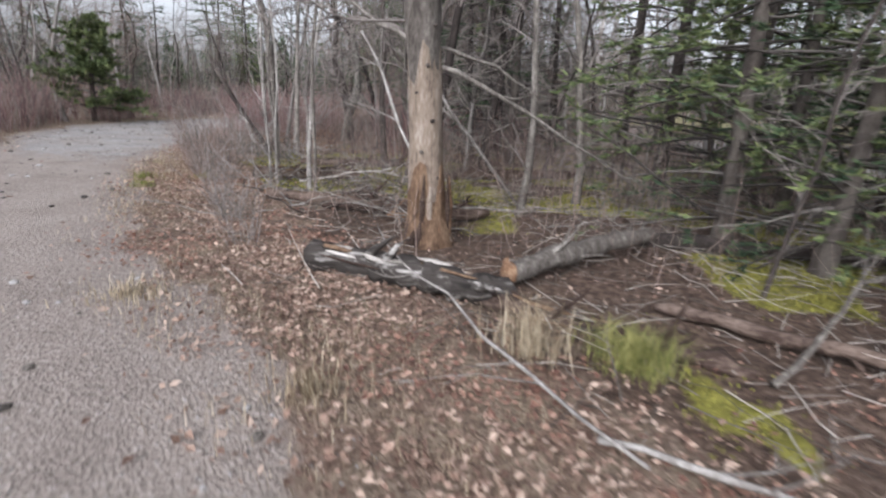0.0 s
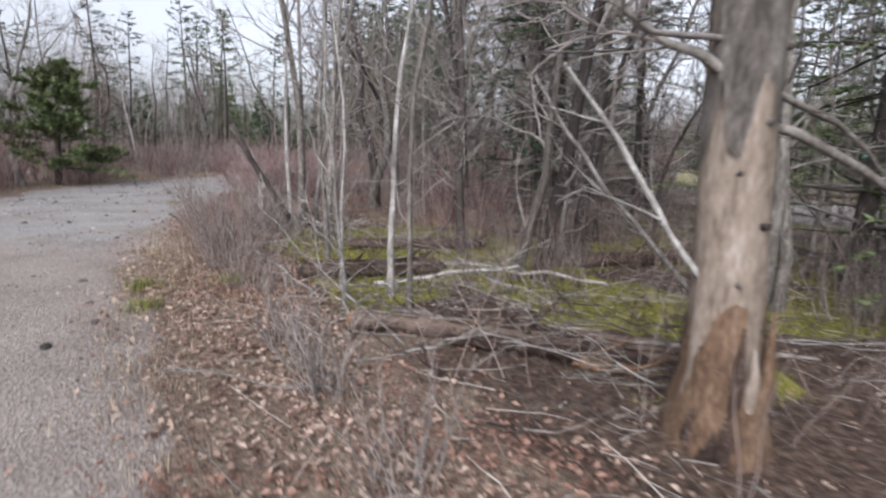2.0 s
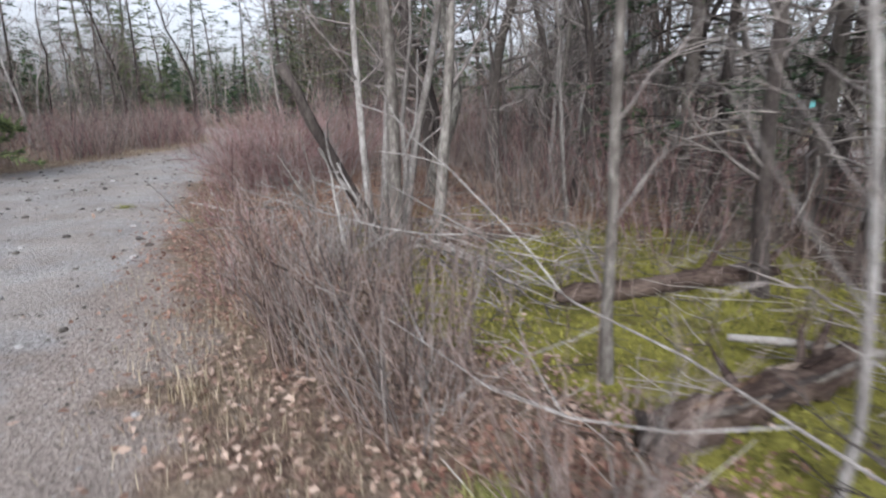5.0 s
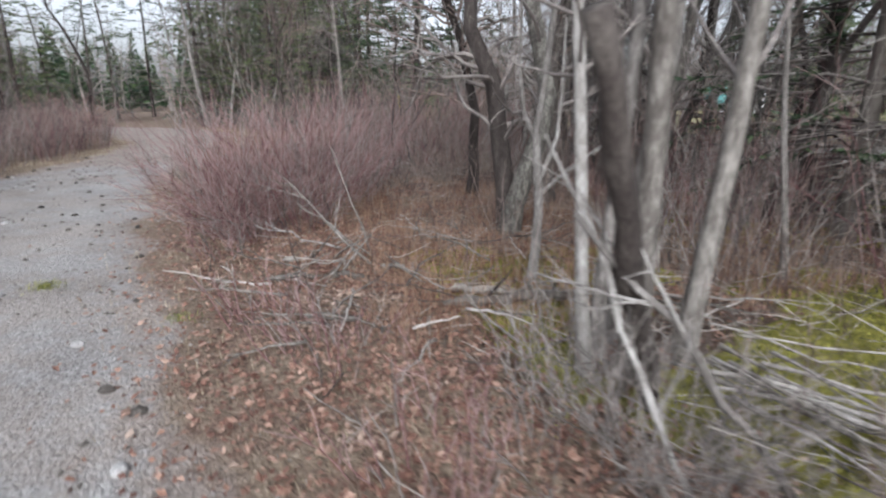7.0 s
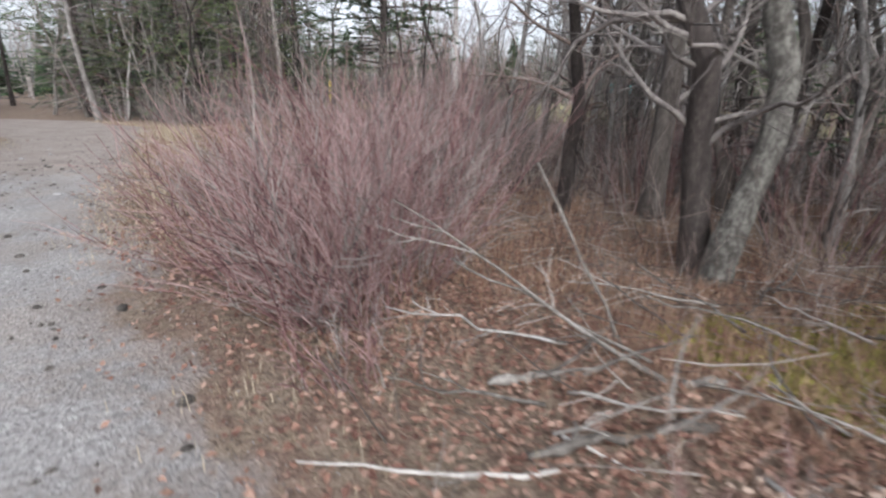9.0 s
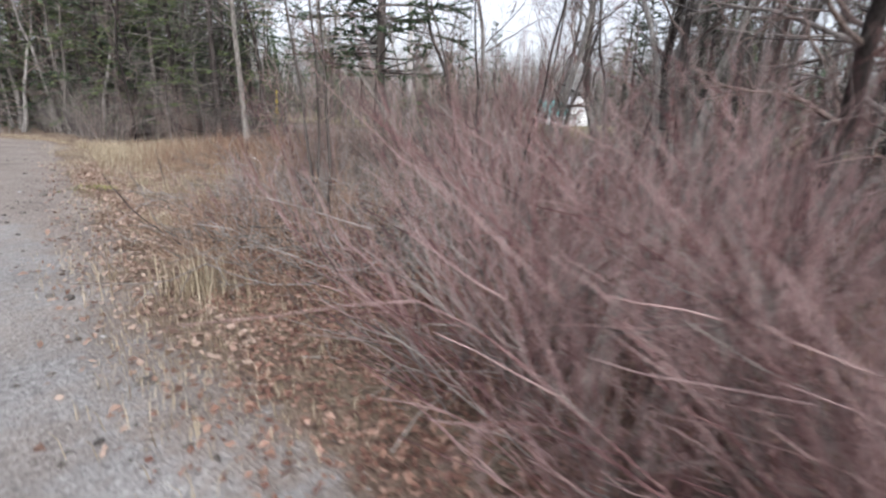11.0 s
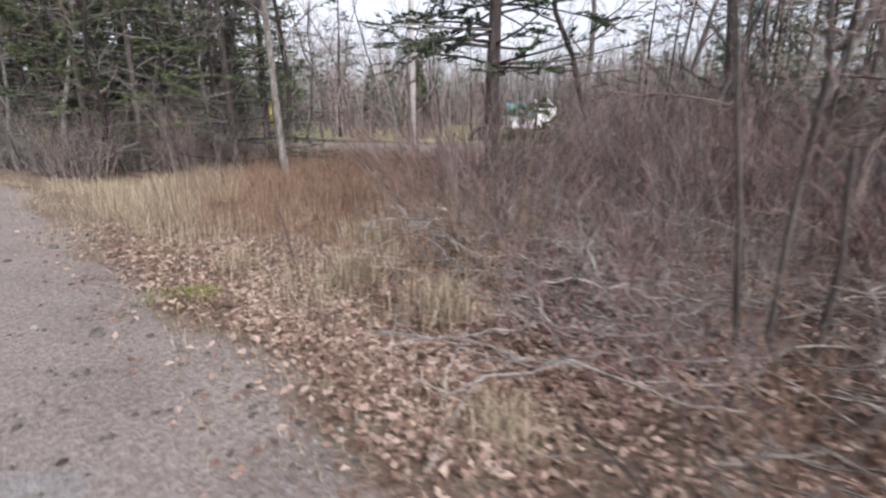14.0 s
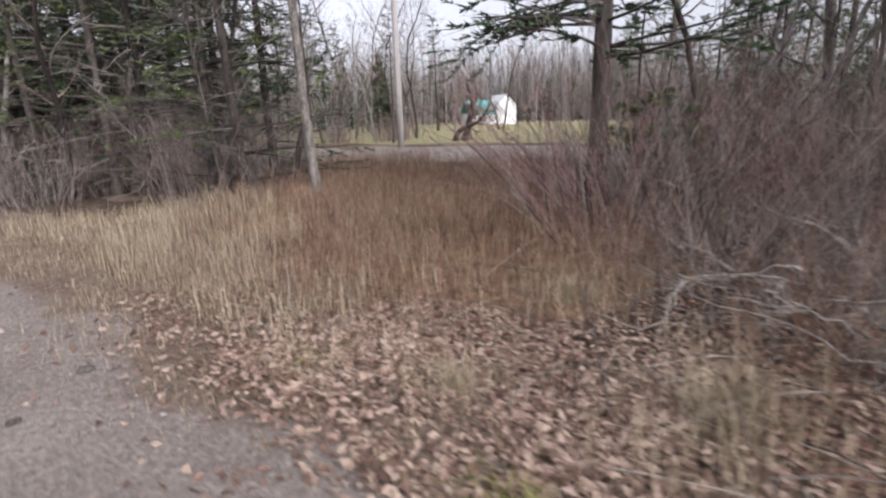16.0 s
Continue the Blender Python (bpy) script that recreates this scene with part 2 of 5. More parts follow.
ROAD = [(-4, 62), (0.4, 48), (3.0, 37), (4.9, 28.3), (10, 6), (18, -30), (26, -30), (17.5, 6), (12.6, 30), (9.6, 41), (6.6, 50), (2, 63)]


def inside(poly, x, y):
    """Signed distance to a polygon's edge, positive within it."""
    p = np.array(poly, float)
    q = np.roll(p, -1, 0)
    x, y = np.asarray(x, float), np.asarray(y, float)
    best, odd = np.full(x.shape, 1e9), np.zeros(x.shape, bool)
    for (ax, ay), (bx, by) in zip(p, q):
        t = np.clip(((x - ax) * (bx - ax) + (y - ay) * (by - ay)) / ((bx - ax) ** 2 + (by - ay) ** 2), 0, 1)
        best = np.minimum(best, np.hypot(x - ax - t * (bx - ax), y - ay - t * (by - ay)))
        cross = (ay > y) != (by > y)
        with np.errstate(divide="ignore", invalid="ignore"):
            odd ^= cross & (x < (bx - ax) * (y - ay) / (by - ay + 1e-12) + ax)
    return np.where(odd, best, -best)


def trail(x, y):
    return inside(EDGE_RIGHT + EDGE_LEFT, x, y)


def road(x, y):
    return inside(ROAD, x, y)


def floor_z(x, y):
    d, e = trail(x, y), road(x, y)
    off = smooth01(-d, 0.0, 0.9) * smooth01(-e, 0.0, 0.9)
    near = smooth01(60 - np.hypot(np.asarray(x), np.asarray(y) - 20), 0, 20)
    bumps = (rough2(x, y, 1.7, 11) - 0.5) * 0.20 + (rough2(x, y, 0.45, 21) - 0.5) * 0.07
    ruts = (rough2(x, y, 0.9, 31) - 0.5) * 0.018
    return (off * (bumps - 0.05) + (1 - off) * ruts) * near


def on_floor(x, y, lift=0.0):
    x, y = np.asarray(x, float), np.asarray(y, float)
    return np.stack([x, y, floor_z(x, y) + lift], -1)


def gz(x, y):
    return float(floor_z(np.array([x]), np.array([y]))[0])


def wood_side(x, y):
    """1 on the wood's side of the trail, 0 on the far side."""
    ex, ey = np.array(EDGE_RIGHT[:17]).T
    return np.asarray(x) > np.interp(y, ey, ex)


def rotten_earth(x, y):
    """Dark bare earth round the rotten logs."""
    x, y = np.asarray(x, float), np.asarray(y, float)
    return np.clip(np.exp(-((x - 0.9) ** 2 / 0.9 + (y - 3.1) ** 2 / 0.45)) + np.exp(-((x + 0.8) ** 2 / 2.0 + (y - 6.0) ** 2 / 0.5)) + 0.8 * np.exp(-((x - 1.2) ** 2 / 1.2 + (y - 4.9) ** 2 / 0.6)), 0, 1)


def mossiness(x, y):
    """Where moss cushions cover the wood's floor."""
    d = -trail(x, y)
    wet = smooth01(d + 0.4 * smooth01(np.asarray(y), 9.0, 9.8), 1.2, 2.2) * np.maximum(smooth01(13.0 - np.asarray(y) + 0.9 * np.minimum(np.asarray(x) + 3.6, 3), 0, 1.4), 0.8 * smooth01(14.6 - np.asarray(y), 0, 0.4) * smooth01(np.asarray(x) + 4.8, 0, 0.4)) * wood_side(x, y)
    x, y = np.asarray(x, float), np.asarray(y, float)
    cushion = 0.42 * np.exp(-((x + 3.0) ** 2 / 1.3 + (y - 10.4) ** 2 / 0.9)) + 0.3 * np.exp(-((x + 1.4) ** 2 / 2.5 + (y - 11.2) ** 2 / 0.7)) + 0.26 * np.exp(-((x + 2.3) ** 2 + (y - 10.4) ** 2) / 2.6) + 0.12 * np.exp(-((x - 1.6) ** 2 + (y - 3.0) ** 2) / 1.2) + 0.16 * np.exp(-((x - 0.3) ** 2 + (y - 8.4) ** 2) / 3)
    return wet * smooth01(cushion + rough2(x, y, 1.5, 41) + 0.07 * smooth01(np.asarray(x), 0.8, 2.0) + 0.5 * np.exp(-((x + 4.1) ** 2 + (y - 13.9) ** 2) / 0.12) + 0.5 * np.exp(-((x + 3.0) ** 2 + (y - 13.4) ** 2) / 0.2) - 0.05 * smooth01(9.4 - y, 0, 0.6) - 0.3 * smooth01(1.3 - x, 0, 0.4) * smooth01(5.6 - y, 0, 0.5), 0.49, 0.62) * (1 - 0.9 * rotten_earth(x, y))


def rusty(x, y):
    """The open field of rusty grass."""
    x, y = np.asarray(x, float), np.asarray(y, float)
    return smooth01(inside([(-5.5, 26.4), (-4.4, 30.6), (-2.8, 31.5), (2.2, 36), (3.8, 28), (-0.5, 26.0), (-3.6, 24.6), (-4.9, 25.2)], x, y) + (rough2(x, y, 0.9, 141) - 0.5) * 1.6, -0.9, 0.9)


def leafiness(x, y):
    d = -trail(x, y)
    return smooth01(d, -0.8, 1.0) ** 1.5 * (0.55 + 0.45 * smooth01(rough2(x, y, 0.7, 51), 0.35, 0.6)) * (1 - (0.55 + 0.38 * smooth01(12 - np.asarray(y), 0, 1)) * smooth01(d + 0.6 * smooth01(8 - np.asarray(y), 0, 1), 1.5, 2.8)) * (1 - 0.85 * rotten_earth(x, y)) * (1 - 0.92 * mossiness(x, y)) * (1 - rusty(x, y) * 0.8) * smooth01(np.asarray(x) + 8.8, 0, 0.5)


# ---- ground ----
def ground_material():
    m = bpy.data.materials.new("woodland_ground")
    m.use_nodes = True
    nt = m.node_tree
    n, li = nt.nodes, nt.links
    bsdf = n["Principled BSDF"]
    bsdf.inputs["Roughness"].default_value, bsdf.inputs["Specular IOR Level"].default_value = 0.95, 0.2
    co = n.new("ShaderNodeTexCoord")

    def tex(scale, detail=5):
        t = n.new("ShaderNodeTexNoise")
        t.inputs["Scale"].default_value, t.inputs["Detail"].default_value, t.inputs["Roughness"].default_value = scale, detail, 0.65
        li.new(co.outputs["Object"], t.inputs["Vector"])
        return t.outputs["Fac"]

    def ramp(source, *stops):
        r = n.new("ShaderNodeValToRGB")
        e = r.color_ramp.elements
        e[0].position, e[0].color = stops[0][0], (*stops[0][1], 1)
        e[1].position, e[1].color = stops[-1][0], (*stops[-1][1], 1)
        for p, c in stops[1:-1]:
            e.new(p).color = (*c, 1)
        li.new(source, r.inputs["Fac"])
        return r.outputs["Color"]

    def mix(fac, a, b):
        x = n.new("ShaderNodeMix")
        x.data_type = "RGBA"
        li.new(fac, x.inputs[0])
        li.new(a, x.inputs[6])
        li.new(b, x.inputs[7])
        return x.outputs[2]

    def attribute(name):
        a = n.new("ShaderNodeAttribute")
        a.attribute_name = name
        return a.outputs["Fac"]

    def ragged(fac, scale, amount):
        s = n.new("ShaderNodeMath")
        s.operation = "MULTIPLY_ADD"
        s.inputs[1].default_value = amount
        li.new(tex(scale), s.inputs[0])
        a = n.new("ShaderNodeMath")
        a.operation = "ADD"
        li.new(fac, a.inputs[0])
        s.inputs[2].default_value = -amount / 2
        li.new(s.outputs[0], a.inputs[1])
        c = n.new("ShaderNodeMapRange")
        c.interpolation_type = "SMOOTHSTEP"
        c.inputs["From Min"].default_value, c.inputs["From Max"].default_value = 0.38, 0.62
        li.new(a.outputs[0], c.inputs["Value"])
        return c.outputs["Result"]

    stones = n.new("ShaderNodeTexVoronoi")
    stones.inputs["Scale"].default_value = 55
    li.new(co.outputs["Object"], stones.inputs["Vector"])
    gravel = mix(ragged(tex(0.9), 6, 0.6),
                 ramp(tex(26, 8), (0.28, (0.115, 0.111, 0.108)), (0.5, (0.245, 0.237, 0.231)), (0.72, (0.40, 0.39, 0.38))),
                 ramp(tex(34, 8), (0.28, (0.11, 0.10, 0.092)), (0.5, (0.235, 0.214, 0.198)), (0.72, (0.38, 0.355, 0.332))))
    worn = ramp(tex(1.3, 6), (0.34, (0.95, 0.93, 0.91)), (0.5, (1.2, 1.19, 1.18)), (0.68, (1.42, 1.41, 1.39)))
    dirt = ramp(tex(30, 8), (0.28, (0.115, 0.098, 0.086)), (0.5, (0.222, 0.192, 0.171)), (0.72, (0.35, 0.316, 0.288)))
    gravel = mix(ragged(attribute("dirt"), 3, 0.9), gravel, dirt)
    patch = n.new("ShaderNodeMix")
    patch.data_type, patch.blend_type = "RGBA", "MULTIPLY"
    patch.inputs[0].default_value = 0.85
    li.new(gravel, patch.inputs[6])
    li.new(worn, patch.inputs[7])
    gravel = patch.outputs[2]
    earth = mix(ragged(tex(2.4), 9, 0.5),
                ramp(tex(18, 8), (0.3, (0.07, 0.048, 0.037)), (0.5, (0.18, 0.125, 0.095)), (0.72, (0.32, 0.25, 0.20))),
                ramp(tex(23, 8), (0.3, (0.075, 0.058, 0.044)), (0.5, (0.20, 0.155, 0.115)), (0.72, (0.35, 0.29, 0.225))))
    moss = ramp(tex(6, 8), (0.3, (0.08, 0.066, 0.03)), (0.5, (0.19, 0.18, 0.04)), (0.72, (0.33, 0.32, 0.075)))
    rust = ramp(tex(7, 8), (0.3, (0.10, 0.06, 0.04)), (0.5, (0.22, 0.14, 0.085)), (0.72, (0.36, 0.26, 0.165)))
    lawn = ramp(tex(3, 8), (0.3, (0.16, 0.15, 0.075)), (0.5, (0.29, 0.265, 0.14)), (0.72, (0.40, 0.365, 0.22)))
    # dark soil, with the deep shade under the trees painted into its colour
    peat_shade = ramp(tex(14, 8), (0.3, (0.028, 0.02, 0.016)), (0.5, (0.085, 0.058, 0.044)), (0.72, (0.20, 0.15, 0.115)))
    c = mix(ragged(attribute("peat_shade"), 3, 0.7), earth, peat_shade)
    c = mix(ragged(attribute("moss"), 5, 0.5), c, moss)
    c = mix(ragged(attribute("rust"), 4, 0.4), c, rust)
    c = mix(ragged(attribute("lawn"), 0.8, 0.3), c, lawn)
    c = mix(ragged(attribute("gravel"), 5, 0.55), c, gravel)
    li.new(c, bsdf.inputs["Base Color"])
    bp = n.new("ShaderNodeBump")
    bp.inputs["Strength"].default_value, bp.inputs["Distance"].default_value = 0.8, 0.03
    add = n.new("ShaderNodeMath")
    add.operation = "MULTIPLY_ADD"
    add.inputs[1].default_value = 0.5
    li.new(stones.outputs["Distance"], add.inputs[0])
    li.new(tex(30, 8), add.inputs[2])
    li.new(add.outputs[0], bp.inputs["Height"])
    li.new(bp.outputs["Normal"], bsdf.inputs["Normal"])
    return m


def build_ground():
    far = np.array([1, 2.2, 3.8, 6, 9, 14, 22, 35, 60, 110, 220, 500, 1200, 2500.0])
    xs = np.concatenate([-15 - far[::-1], np.arange(-15, 7.001, 0.1), 7 + far])
    ys = np.concatenate([-3 - far[::-1], np.arange(-3, 40.001, 0.1), 40 + far])
    X, Y = np.meshgrid(xs, ys)
    x, y = X.ravel(), Y.ravel()
    i = (np.arange(len(ys) - 1)[:, None] * len(xs) + np.arange(len(xs) - 1)[None]).ravel()
    bag = Bag().add(np.stack([x, y, floor_z(x, y)], 1), np.stack([i, i + 1, i + 1 + len(xs), i + len(xs)], 1))
    ob = part("ground", bag, ground_material())
    d, e = trail(x, y), road(x, y)
    # the peat mask covers dark soil and the wood's painted shade
    for name, value in (("gravel", np.maximum(smooth01(d + (rough2(x, y, 1.1, 61) - 0.5) * 1.1, -0.55, 0.55), smooth01(e, -0.6, 0.6))), ("moss", mossiness(x, y)), ("peat_shade", np.maximum(rotten_earth(x, y), smooth01(-d, 0.9, 2.2) * wood_side(x, y) * (1 - 0.7 * smooth01(y, 11.8, 13) * smooth01(19 - y, 0, 2)) * smooth01(rough2(x, y, 2.2, 151) + 0.14 * smooth01(12 - y, 0, 1), 0.3, 0.55))), ("dirt", 0.75 * smooth01(13 - y, 0, 6) + 0.7 * smooth01(y, 20, 24) + 0.55 * smooth01(0.9 - d, 0, 0.9) * (d > -1)), ("rust", rusty(x, y)),
                        ("lawn", smooth01(x - (12.5 + (38 - y) * 0.22), -1, 3) * smooth01(y, 8, 16) + smooth01(-x - 400, 0, 9))):
        ob.data.attributes.new(name, "FLOAT", "POINT").data.foreach_set("value", value.astype(np.float32))
    tagged(ob, "gravel trail, leaf litter and mossy wood floor", "ground", kind="structure")


build_ground()


# ---- trees and shrubs ----
def bare_tree(name, label, at, height, radius, trunk_mat=BARK_GREY, twig_mat=TWIG_GREY, lean=(0, 0), limbs=16, twigs=5, low=0.3, spread=0.28, wander=0.07, up=0.03, group="", sprays=4, split=True):
    """A leafless tree: tapered trunk, limbs, twigs and fine sprays."""
    tree = thing(name, label, "tree", at, group)
    t = grow((0, 0, -0.15), (lean[0], lean[1], 1), height, 12, wander, up)
    trunk = tubes(Bag(), t, taper(radius, radius * 0.22, 12) * np.r_[1.35, 1.08, np.ones(10)], 10 if radius > 0.06 else 7, rough=0.05)
    bole = part("trunk", trunk, trunk_mat, tree)
    u = low + (0.98 - low) * rng.random(limbs)
    p, d = along(t, np.zeros(limbs, int), u)
    size = height * spread * (1.15 - u * 0.7) * rng.uniform(0.6, 1.2, limbs) * (0.4 + 0.6 * smooth01(u, 0.1, 0.4))
    r = np.maximum(radius * (1 - 0.75 * u) * 0.38, 0.005)
    b = grow(p, fan(d, rng.uniform(0.6, 1.15, limbs)), size, 7, 0.2, up * 2)
    k = limbs * twigs
    which = np.repeat(np.arange(limbs), twigs)
    p, d = along(b, which, rng.uniform(0.25, 1, k))
    c = grow(p, fan(d, rng.uniform(0.4, 0.9, k)), size[which] * rng.uniform(0.25, 0.6, k), 5, 0.2, up)
    k2 = k * sprays
    w2 = np.repeat(np.arange(k), sprays)
    p, d = along(c, w2, rng.uniform(0.2, 1, k2))
    e = grow(p, fan(d, rng.uniform(0.4, 0.9, k2)), (size[which] * 0.26)[w2] * rng.uniform(0.4, 1, k2), 3, 0.2, up)
    limb = (b, taper(r, r * 0.25, 7), np.arange(limbs))
    twig = (c, taper(np.maximum(r[which] * 0.35, 0.004), 0.0022, 5), which)
    spray = (e, taper(np.full(k2, 0.003), 0.0016, 3), which[w2])
    if split:
        pieces("branch", twig_mat, bole, limbs, limb, twig, spray)
    else:
        crown = Bag()
        for (P, R, owner), s in zip((limb, twig, spray), (4, 3, 3)):
            tubes(crown, P, R, s)
        part("crown", crown, twig_mat, tree)
    return tree


def conifer(name, label, at, height, radius, bark=BARK_DARK, needles=NEEDLE, low=0.1, green=0.35, reach=0.3, whorls=22, per=5, group="", droop=-0.03, needle=0.055, dense=26, flat=0.4, m=7, twig=TWIG_DARK):
    """A conifer: straight trunk, whorled limbs, dead grey twigs below and needled sprays above."""
    tree = thing(name, label, "tree", at, group)
    t = grow((0, 0, -0.15), (0.02, 0.01, 1), height, 12, 0.015, 0.02)
    part("trunk", tubes(Bag(), t, taper(radius, radius * 0.15, 12) * np.r_[1.3, 1.05, np.ones(10)], 11, rough=0.05), bark, tree)
    k = whorls * per
    u = np.repeat(np.linspace(low, 0.97, whorls), per) + rng.normal(size=k) * 0.008
    p, d = along(t, np.zeros(k, int), u)
    az = rng.uniform(0, 2 * np.pi, k)
    el = 0.05 + 0.55 * smooth01(u, 0.5, 1) + rng.normal(size=k) * 0.12
    way = np.stack([np.cos(az) * np.cos(el), np.sin(az) * np.cos(el), np.sin(el)], 1)
    length = height * reach * (1.02 - u) ** 0.7 * rng.uniform(0.55, 1.1, k) + 0.15
    b = grow(p, way, length, 7, 0.08, droop)
    dead, live = Bag(), Bag()
    rb = np.clip(radius * 0.22 * (1.1 - u), 0.005, 0.05)
    tubes(dead, b, taper(rb, rb * 0.2, 7), 4)
    which = np.repeat(np.arange(k), m)
    p, d = along(b, which, rng.uniform(0.25, 1, k * m))
    side = unit(np.cross(d, [0, 0, 1.0])) * np.where(rng.random(k * m) < 0.5, 1, -1)[:, None]
    way = unit(d * 0.8 + side * rng.uniform(0.4, 1, k * m)[:, None] + rng.normal(size=(k * m, 3)) * 0.15)
    c = grow(p, way, length[which] * rng.uniform(0.18, 0.42, k * m), 4, 0.1, droop)
    tubes(dead, c, taper(np.full(k * m, 0.005), 0.0018, 4), 3)
    part("crown", dead, twig, tree, "bare dead branches")
    alive = (u[which] + rng.normal(size=k * m) * 0.08) > green
    ci = np.nonzero(alive)[0]
    if len(ci):
        w3 = np.repeat(ci, dense)
        q, d = along(c, w3, rng.uniform(0.05, 1, len(w3)))
        way = fan(d, rng.uniform(0.5, 1.2, len(w3)))
        way[:, 2] = way[:, 2] * flat + 0.12
        blades(live, q, q + unit(way) * (needle * rng.uniform(0.6, 1.3, len(w3)))[:, None], np.full(len(w3), needle * 0.3))
        part("foliage", live, needles, tree, smooth=False)
    return tree


def shrub(name, label, at, height, width, stems, mat, lean=(0, 0), twigs=4, r=0.006, group="", category="shrub", open_=0.5, split=0):
    """A thicket of shoots from one stool."""
    s = thing(name, label, category, at, group)
    az, rad = rng.uniform(0, 2 * np.pi, stems), np.sqrt(rng.random(stems)) * width * 0.45
    p = np.stack([np.cos(az) * rad, np.sin(az) * rad, np.full(stems, -0.08)], 1)
    way = np.stack([np.cos(az) * open_ * rng.random(stems) + lean[0], np.sin(az) * open_ * rng.random(stems) + lean[1], np.ones(stems)], 1)
    length = height * rng.uniform(0.45, 1.15, stems)
    b = grow(p, way, length, 6, 0.11, -0.015)
    k = stems * twigs
    which = np.repeat(np.arange(stems), twigs)
    q, d = along(b, which, rng.uniform(0.25, 0.95, k))
    c = grow(q, fan(d, rng.uniform(0.25, 0.75, k)), length[which] * rng.uniform(0.12, 0.4, k), 4, 0.14, 0.03)
    stem = (b, taper(r * rng.uniform(0.6, 1.3, stems), 0.0018, 6), np.arange(stems))
    twig = (c, taper(np.full(k, 0.0032), 0.0014, 4), which)
    pieces("stem", mat, s, min(split, stems) * 3 // 4, stem, twig, sides=(4, 3))
    for k in range(min(split, stems) * 3 // 4, min(split, stems)):
        part("stem", tubes(tubes(Bag(), b[k:k + 1], stem[1][k:k + 1], 4), c[which == k], twig[1][which == k], 3), TWIG_GREY, s)
    pale = np.arange(stems) % 3 == 2
    for name_, mat_, want in (("thicket", mat, ~pale), ("pale_thicket", TWIG_GREY, pale)):
        bag = Bag()
        keep = want & (np.arange(stems) >= split)
        if keep.any():
            tubes(bag, b[keep], stem[1][keep], 4)
            tubes(bag, c[keep[which]], twig[1][keep[which]], 3)
            tagged(part(name_, bag, mat_, s), kind="stuff")
    return s


def fallen(name, label, ends, r0, r1, mat, lift=0.0, bend=0.03, stubs=3, side=0.06, category="log", end_mat=None, rough=0.07, twigs=0):
    """A fallen stem from one place to another (x, y, z), with stubs and broken ends."""
    a, c = np.array(ends[0], float), np.array(ends[1], float)
    a[2] += gz(a[0], a[1])
    c[2] += gz(c[0], c[1])
    t = thing(name, label, category, tuple(a))
    n = 24
    u = np.linspace(0, 1, n)[:, None]
    P = (c - a) * u
    L = np.linalg.norm(c - a)
    wob = np.cumsum(rng.normal(size=(n, 3)), 0)
    wob -= wob[-1] * u + wob[0] * (1 - u)
    P = P + wob * bend * L / 8
    P[:, 2] += lift
    rr = taper(r0, r1, n) * rng.uniform(0.82 - max(rough - 0.1, 0), 1.12, (1, n))
    rr[:, -1] *= 0.45
    rr[:, -2] *= 0.8
    if end_mat is None:
        rr[:, 0] *= 0.45
        rr[:, 1] *= 0.8
    body = tubes(Bag(), P[None], rr, 12 if r0 > 0.05 else 7, caps=True, rough=rough)
    bole = part("stem", body, mat, t)
    if rough > 0.15:
        for k in range(12 if r0 > 0.06 else 5):
            u0, span = rng.uniform(0.02, 0.6), rng.uniform(0.15, 0.35)
            q, d = along(P[None], np.zeros(5, int), np.linspace(u0, u0 + span, 5))
            a = rng.uniform(-1.3, 1.3)
            out = np.array([-d[0, 1], d[0, 0], 0]) * math.sin(a) + np.array([0, 0, math.cos(a)])
            rad = (r0 * (1 - u0) + r1 * u0) * 0.96
            w = max(0.16 * r0, 0.005)
            part("splinter", tubes(Bag(), (q + out * rad + rng.normal(size=(5, 3)) * 0.006)[None], np.array([[0.3, 0.9, 1, 0.8, 0.2]]) * w * rng.uniform(0.6, 1.3), 6, rough=0.15), ((BARE_WOOD, TWIG_DEAD, ROT_BROWN, TWIG_DEAD) if mat is BARK_BLACK else (ROT_BROWN, BARK_GREY, ROT_RED, BARE_WOOD) if k < 4 else (ROT_BROWN, ROT_RED, BARK_DARK, ROT_RED))[k % 4] if math.cos(a) > 0.5 else (ROT_RED, ROT_BROWN)[k % 2], bole, "weathered splintered strip")
    if stubs:
        w = np.zeros(stubs, int)
        q, d = along(P[None], w, rng.uniform(0.15, 0.95, stubs))
        b = grow(q, fan(d, rng.uniform(0.5, 1.0, stubs)) + [0, 0, 0.35], rng.uniform(0.3, 1, stubs) * side * 10, 5, 0.15, 0)
        pieces("branch_stub", mat, bole, stubs, (b, taper(np.full(stubs, max(r1 * 0.5, 0.005)), 0.003, 5), np.arange(stubs)))
    if end_mat is not None:
        d = P[0] - P[1]
        Q = np.stack([P[0] - d * 0.15, P[0] + d * 0.02, P[0] + d * 0.2, P[0] + d * 0.5])
        part("broken_end", tubes(Bag(), Q[None], np.array([[1.02, 1.0, 0.72, 0.3]]) * r0, 13, caps=True, rough=0.16), end_mat, bole, "splintered rotten broken end")
    return t


